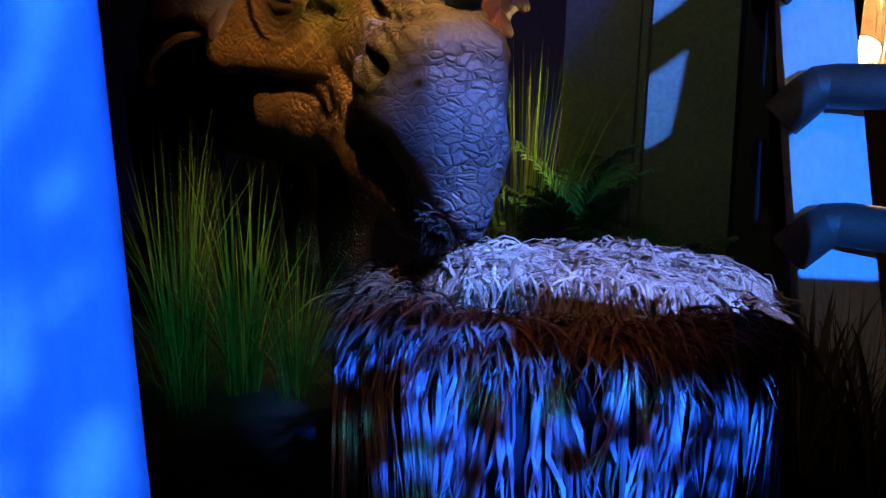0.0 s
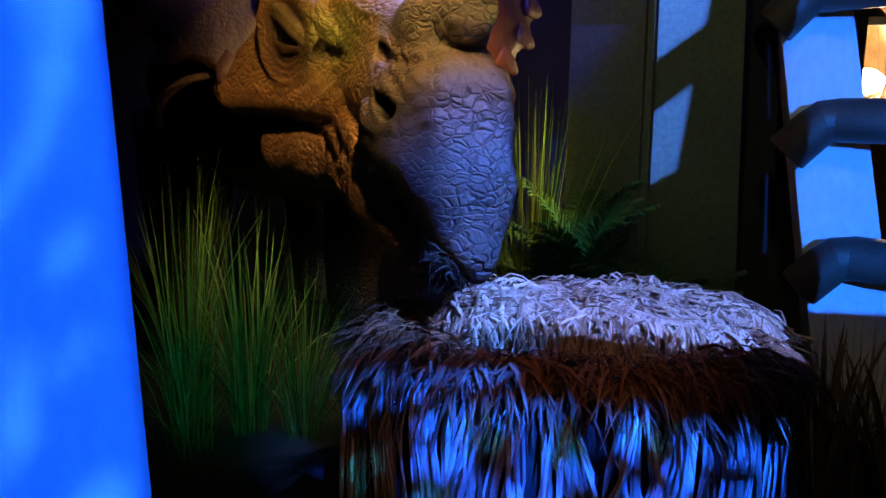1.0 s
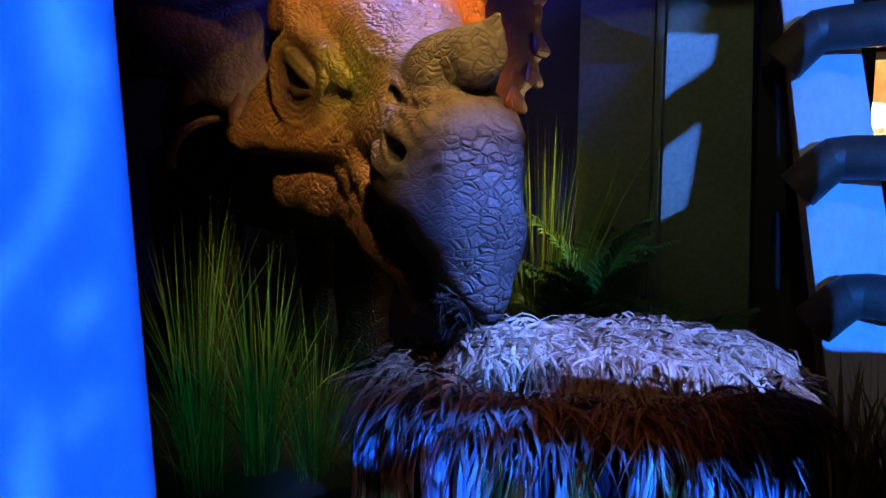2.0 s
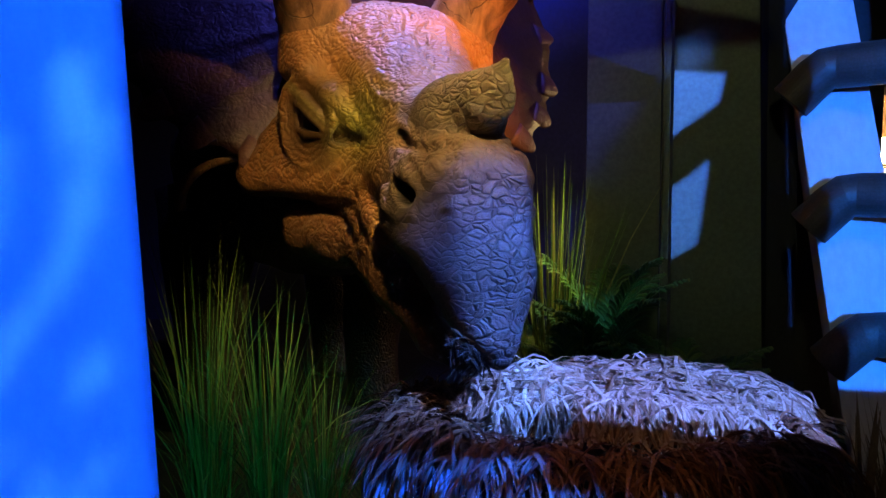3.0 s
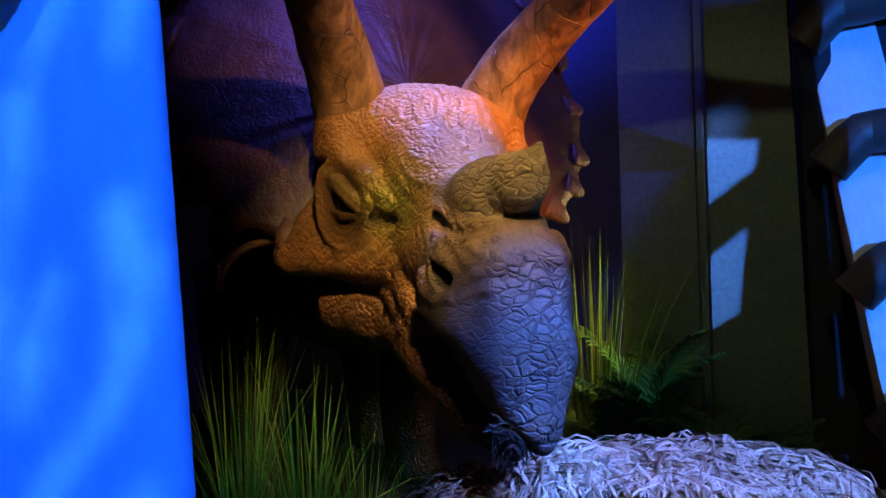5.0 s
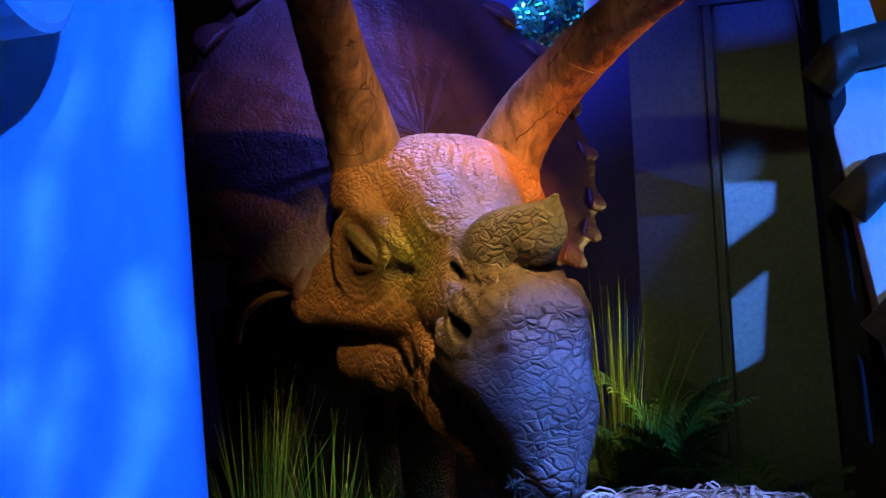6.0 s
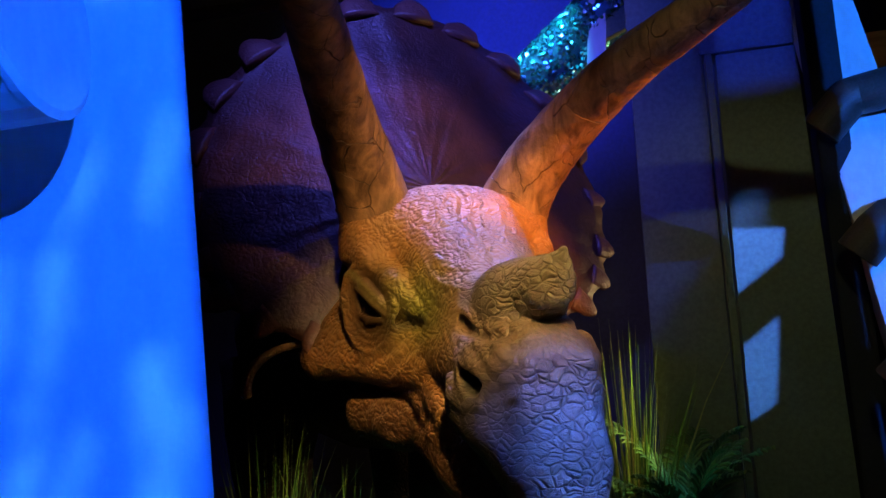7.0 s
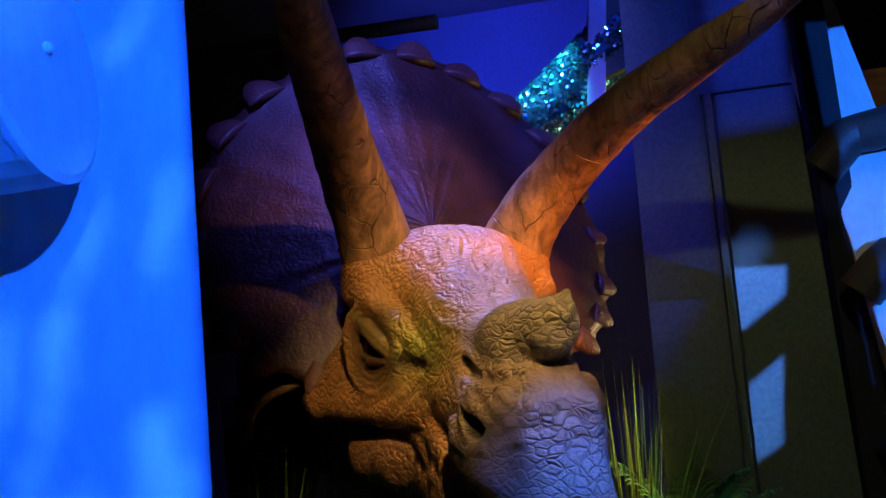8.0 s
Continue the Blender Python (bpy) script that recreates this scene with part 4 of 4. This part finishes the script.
        s.blade(pts, rng.uniform(0.006, 0.014), (1, 0.2, rng.gauss(0, 0.4)), 0.3)
    ob = s.object("straw", straw, thing, "pale tangled straw ribbons")
    ob["kind"] = "stuff"
    return thing


nest()


# ---- plants ----
def grass_clump(x, y, n, low, high, spread, label, seed, width=0.007, material=None, base=0.05, lean=(0, 0)):
    r = random.Random(seed)
    s = Strips()
    for _ in range(n):
        a = r.uniform(0, 2 * math.pi)
        rr = base * math.sqrt(r.random())
        h = r.uniform(low, high)
        out = abs(r.gauss(0, spread)) * (0.6 + 0.4 * h / high)
        droop = r.uniform(0, 0.16) * (out / (spread + 1e-6))
        b = a + r.gauss(0, 0.5)
        bx, by = x + rr * math.cos(a), y + rr * math.sin(a)
        kink = r.random() < 0.07
        pts = []
        for q in (0, 0.2, 0.4, 0.6, 0.8, 1.0):
            e = out * q ** 1.7
            pts.append((bx + e * math.cos(b) + lean[0] * q * q, by + e * math.sin(b) + lean[1] * q * q, h * q - droop * q ** 3 - 0.01))
        if kink:
            pts[-1] = (pts[-2][0] + r.uniform(-0.08, 0.12), pts[-2][1], pts[-2][2] - r.uniform(0.02, 0.06))
        s.blade(pts, r.uniform(0.5, 1.2) * width, (-math.sin(b + r.gauss(0, 0.8)), math.cos(b + r.gauss(0, 0.8)), 0), 0.3)
    ob = s.object("ornamental_grass", material or grass_leaf)
    return tagged(ob, label, "grass", "ornamental grasses")


grass_clump(-1.42, 3.62, 85, 0.55, 1.52, 0.36, "tall fountain grass with yellow-green tips", 1, 0.008, base=0.09)
grass_clump(-1.12, 3.58, 85, 0.45, 1.18, 0.30, "tall green fountain grass with bent blades", 2, 0.009, base=0.08)
grass_clump(-0.86, 3.55, 100, 0.35, 0.95, 0.28, "fine spreading green grass tuft", 3, 0.006, base=0.08)
grass_clump(-1.30, 3.35, 70, 0.30, 0.72, 0.22, "low dark green grass tuft", 4, 0.007, base=0.1)
grass_clump(-0.55, 3.45, 90, 0.25, 0.72, 0.22, "low feathery green grass tuft", 5, 0.005, base=0.1)
grass_clump(-0.34, 3.22, 80, 0.35, 0.84, 0.14, "thin upright green grass tuft behind the nest", 6, 0.005, base=0.08)
grass_clump(0.14, 3.80, 190, 0.7, 1.66, 0.24, "tall yellow-green grass beside the statue's beak", 7, 0.013, base=0.06)
grass_clump(0.24, 3.76, 90, 0.5, 1.25, 0.22, "tall yellow-green grass beside the statue's beak", 8, 0.008, base=0.07)


def frond(s, root, heading, length, rise, leaf, r, pairs=22):
    """One feather leaf: a stem with leaflets on both sides."""
    hx, hy = math.cos(heading), math.sin(heading)
    pts = []
    for i in range(13):
        q = i / 12
        pts.append(Vector((root[0] + hx * length * q * (0.35 + 0.65 * q), root[1] + hy * length * q * (0.35 + 0.65 * q), root[2] + rise * (1.5 * q - 0.62 * q * q))))
    s.blade(pts, 0.012, (-hy, hx, 0), 0.4)
    for i in range(pairs):
        q = 0.18 + 0.80 * i / (pairs - 1)
        k = q * 12
        j = min(int(k), 11)
        p = pts[j].lerp(pts[j + 1], k - j)
        d = (pts[j + 1] - pts[j]).normalized()
        for side in (-1, 1):
            w = Vector((-hy, hx, 0)) * side
            out = (w * 0.8 + d * 0.75 + Vector((0, 0, r.uniform(-0.1, 0.25)))).normalized()
            L = leaf * math.sin(math.pi * (0.12 + 0.84 * q)) * r.uniform(0.85, 1.1)
            line = [p, p + out * L * 0.4 + Vector((0, 0, 0.01)), p + out * L * 0.75, p + out * L - Vector((0, 0, 0.18 * L))]
            s.blade(line, 0.016, d, 0.3)


def fern(x, y, z, fronds, length, rise, leaf, seed, label, material=None):
    r = random.Random(seed)
    thing = tagged(empty("fern"), label, "fern", "ferns")
    for k in range(fronds):
        s = Strips()
        a = 2 * math.pi * k / fronds + r.gauss(0, 0.25)
        frond(s, (x + r.gauss(0, 0.02), y + r.gauss(0, 0.02), z), a, length * r.uniform(0.7, 1.1), rise * r.uniform(0.6, 1.1), leaf, r)
        s.object("frond", material or fern_leaf, thing)
    part("stem", tube_bm([(x, y, -0.02), (x, y, z * 0.5), (x, y, z + 0.02)], [0.03, 0.022, 0.018], 10), dry_leaf, thing)
    return thing


fern(0.36, 3.70, 0.60, 12, 0.38, 0.62, 0.13, 11, "feathery green palm fern against the olive wall")
fern(0.20, 3.62, 0.52, 9, 0.32, 0.45, 0.11, 12, "feathery green palm fern against the olive wall")
fern(0.72, 3.66, 0.42, 9, 0.34, 0.48, 0.12, 13, "dark green palm fern behind the nest")
fern(0.98, 3.62, 0.25, 8, 0.34, 0.40, 0.12, 15, "dark green palm fern behind the nest")


def lance_plant(x, y, n, low, high, spread, seed, label):
    """A rosette of stiff, pointed leaves."""
    r = random.Random(seed)
    thing = tagged(empty("spiky_plant"), label, "plant", "spiky plants")
    for k in range(n):
        s = Strips()
        a = r.uniform(0, 2 * math.pi)
        h, out = r.uniform(low, high), r.uniform(0.2, 1.0) * spread
        pts = [(x + math.cos(a) * (0.03 + out * q ** 1.4), y + math.sin(a) * (0.03 + out * q ** 1.4), h * (q - 0.12 * q ** 4) - 0.01) for q in (0, 0.15, 0.3, 0.5, 0.7, 0.85, 1)]
        s.blade(pts, r.uniform(0.014, 0.030), (-math.sin(a), math.cos(a), 0.1), 0.35)
        s.object("leaf", dry_leaf, thing)
    return thing


lance_plant(1.24, 3.22, 26, 0.45, 0.88, 0.30, 21, "dry brownish spiky plant at the foot of the pylon")
lance_plant(1.46, 3.12, 26, 0.40, 0.80, 0.32, 22, "dry brownish spiky plant at the foot of the pylon")
grass_clump(1.40, 3.28, 120, 0.35, 0.80, 0.22, "dark dry grass at the foot of the pylon", 23, 0.006, dry_leaf, 0.1)


def chewed_tuft():
    """A dark tuft of leaves held at the tip of the beak."""
    dark_leaf = fibre("dark_leaf", [(0.0, (0.010, 0.008, 0.006)), (1.0, (0.05, 0.035, 0.02))], 0.6)
    r = random.Random(41)
    s = Strips()
    for _ in range(320):
        p = Vector(to_world((-0.11 + r.gauss(0, 0.026), -0.06 + r.gauss(0, 0.03), 1.005 + r.gauss(0, 0.022))))
        d = Vector((r.gauss(0, 1), r.gauss(-0.3, 1), r.gauss(-0.3, 0.8))).normalized()
        L = r.uniform(0.03, 0.075)
        s.blade([p, p + d * L * 0.5, p + d * L - Vector((0, 0, 0.012))], 0.008, d.orthogonal(), 0.3)
    tagged(s.object("leaf_tuft", dark_leaf), "dark tuft of chewed leaves held in the statue's beak", "leaves")


chewed_tuft()


# ---- things farther back ----
def box_part(name, x0, x1, y0, y1, z0, z1, material, parent, bevel=0.004, label=""):
    return part(name, box_bm(x0, x1, y0, y1, z0, z1, bevel), material, parent, label)


def lantern():
    lx, ly, lz, k = 2.10, 5.5, 1.50, 1.6
    thing = empty("lantern")
    tagged(thing, "lit glass storm lantern with warm bulb on a timber shelf", "lantern")
    n = Nodes("lamp_glass", 0.04)
    n.b.inputs["Transmission Weight"].default_value = 1.0
    n.colour((1, 0.97, 0.9))
    at = lambda h: (lx, ly, lz + h * k)
    part("glass", tube_bm([at(0.03), at(0.10), at(0.22), at(0.30)], [0.055 * k, 0.075 * k, 0.07 * k, 0.05 * k], 28, False), n.mat, thing, "clear glass chimney", True).visible_shadow = False
    glow = Nodes("bulb_glow", 0.3)
    glow.b.inputs["Emission Color"].default_value = (1.0, 0.72, 0.36, 1)
    glow.b.inputs["Emission Strength"].default_value = 90
    bm = bmesh.new()
    bmesh.ops.create_uvsphere(bm, u_segments=20, v_segments=12, radius=0.046 * k, matrix=Matrix.Translation(at(0.10)))
    part("bulb", bm, glow.mat, thing, "glowing warm bulb", True)
    part("base", tube_bm([at(0), at(0.03)], [0.085 * k, 0.06 * k], 28), metal_black, thing)
    part("cap", tube_bm([at(0.30), at(0.33), at(0.38)], [0.07 * k, 0.065 * k, 0.015 * k], 28), metal_black, thing)
    for s in (-1, 1):
        part("wire", tube_bm([(lx + s * 0.083 * k, ly, lz + 0.01), (lx + s * 0.088 * k, ly, lz + 0.17 * k), (lx + s * 0.068 * k, ly, lz + 0.31 * k)], 0.006, 8), metal_black, thing)
    data = bpy.data.lights.new("lantern_light", "POINT")
    data.color, data.energy, data.shadow_soft_size = (1.0, 0.62, 0.28), 60, 0.05
    new("lantern_light", data).location = (lx, ly - 0.20, lz + 0.12 * k)


lantern()


def timber_hut():
    thing = empty("timber_hut")
    tagged(thing, "rough brown timber plank hut lit by the lantern", "hut")
    for k in range(9):
        x = 1.70 + k * 0.215
        box_part("plank", x, x + 0.205, 6.0 + 0.008 * (k % 3), 6.05 + 0.008 * (k % 3), 0, 3.4, timber, thing)
    box_part("shelf", 1.75, 3.4, 5.35, 6.0, 1.45, 1.50, timber, thing)
    for x in (1.80, 3.3):
        box_part("shelf_post", x, x + 0.08, 5.38, 5.46, 0, 1.45, timber, thing)
    box_part("beam", 1.70, 3.6, 5.85, 6.0, 2.45, 2.60, timber, thing)
    s = Strips()
    r = random.Random(31)
    for _ in range(420):
        x = r.uniform(1.7, 3.5)
        L = r.uniform(0.25, 0.5)
        s.blade([(x, 5.85, 3.05), (x + r.gauss(0, 0.03), 5.75, 2.95 - 0.1 * L), (x + r.gauss(0, 0.06), 5.68, 2.95 - L)], 0.012, (1, 0, 0), 0.3)
    child(s.object("thatch", bark_fibre), thing, "frayed thatch eave")["kind"] = "stuff"


timber_hut()


def sequin_roll():
    thing = empty("sequin_bolster")
    tagged(thing, "shimmering cyan sequined bolster slung high behind the statue", "decoration")
    a, b = Vector((-0.70, 5.25, 2.76)), Vector((0.42, 5.25, 3.67))
    d = (b - a).normalized()
    cloth = painted("sequin_cloth", (0.01, 0.06, 0.09), (0.02, 0.10, 0.13), 8, 0.6, 0.001)
    part("cloth", tube_bm([a, a + d * 0.05, b], [0.12, 0.19, 0.21], 30), cloth, thing, "", True)
    n = Nodes("sequin", 0.18, 0.9)
    geo = n.t.nodes.new("ShaderNodeNewGeometry")
    n.colour(n.ramp(geo.outputs["Random Per Island"], [(0.0, (0.05, 0.45, 0.5)), (0.6, (0.2, 0.75, 0.8)), (1.0, (0.6, 0.95, 0.95))]))
    r = random.Random(5)
    side = d.cross(Vector((0, 1, 0))).normalized()
    verts, faces = [], []
    for _ in range(3600):
        q, ang = r.random(), r.uniform(0, 2 * math.pi)
        rad = 0.20 + 0.012 * q
        nrm = (side * math.cos(ang) + Vector((0, 1, 0)) * math.sin(ang)).normalized()
        if nrm.y > 0.5:
            continue
        p = a + (b - a) * q + nrm * rad
        nn = (nrm + Vector((r.gauss(0, 0.35), r.gauss(0, 0.35), r.gauss(0, 0.35)))).normalized()
        e1 = nn.orthogonal().normalized()
        e2 = nn.cross(e1)
        base = len(verts)
        verts += [p + 0.013 * (e1 * math.cos(t) + e2 * math.sin(t)) for t in (2 * math.pi * i / 7 for i in range(7))]
        faces.append(tuple(range(base, base + 7)))
    child(mesh_ob("sequin_layer", verts, faces, n.mat), thing, "overlapping cyan sequins")["kind"] = "stuff"
    # rope that holds it from the ceiling
    part("rope", tube_bm([b - d * 0.1, (0.34, 5.25, 5.25)], 0.008, 8), metal_black, thing)


sequin_roll()


def scaffold():
    thing = empty("scaffold_frame")
    tagged(thing, "tall blue-lit post with cross beams behind the olive wall", "frame")
    part("post", prism([(0.06, 5.05, 2.95), (0.17, 5.05, 2.95), (0.17, 5.13, 2.95), (0.06, 5.13, 2.95)],
                       [(0.28, 5.05, 5.21), (0.39, 5.05, 5.21), (0.39, 5.13, 5.21), (0.28, 5.13, 5.21)], 0.006), pylon_paint, thing)
    for z, dz in ((3.25, 0.14), (3.55, 0.22)):
        part("cross_beam", prism([(0.12, 5.06, z), (1.2, 5.06, z + dz * 3), (1.2, 5.12, z + dz * 3), (0.12, 5.12, z)],
                                 [(0.12, 5.06, z + 0.14), (1.2, 5.06, z + dz * 3 + 0.14), (1.2, 5.12, z + dz * 3 + 0.14), (0.12, 5.12, z + 0.14)], 0.004), green_paint, thing)
    beam = empty("timber_beam")
    tagged(beam, "pale timber beam high behind the statue's shield", "beam")
    part("beam", tube_bm([(-6.0, 5.2, 4.02), (-0.86, 5.2, 3.885)], 0.05, 14), timber, beam)


scaffold()
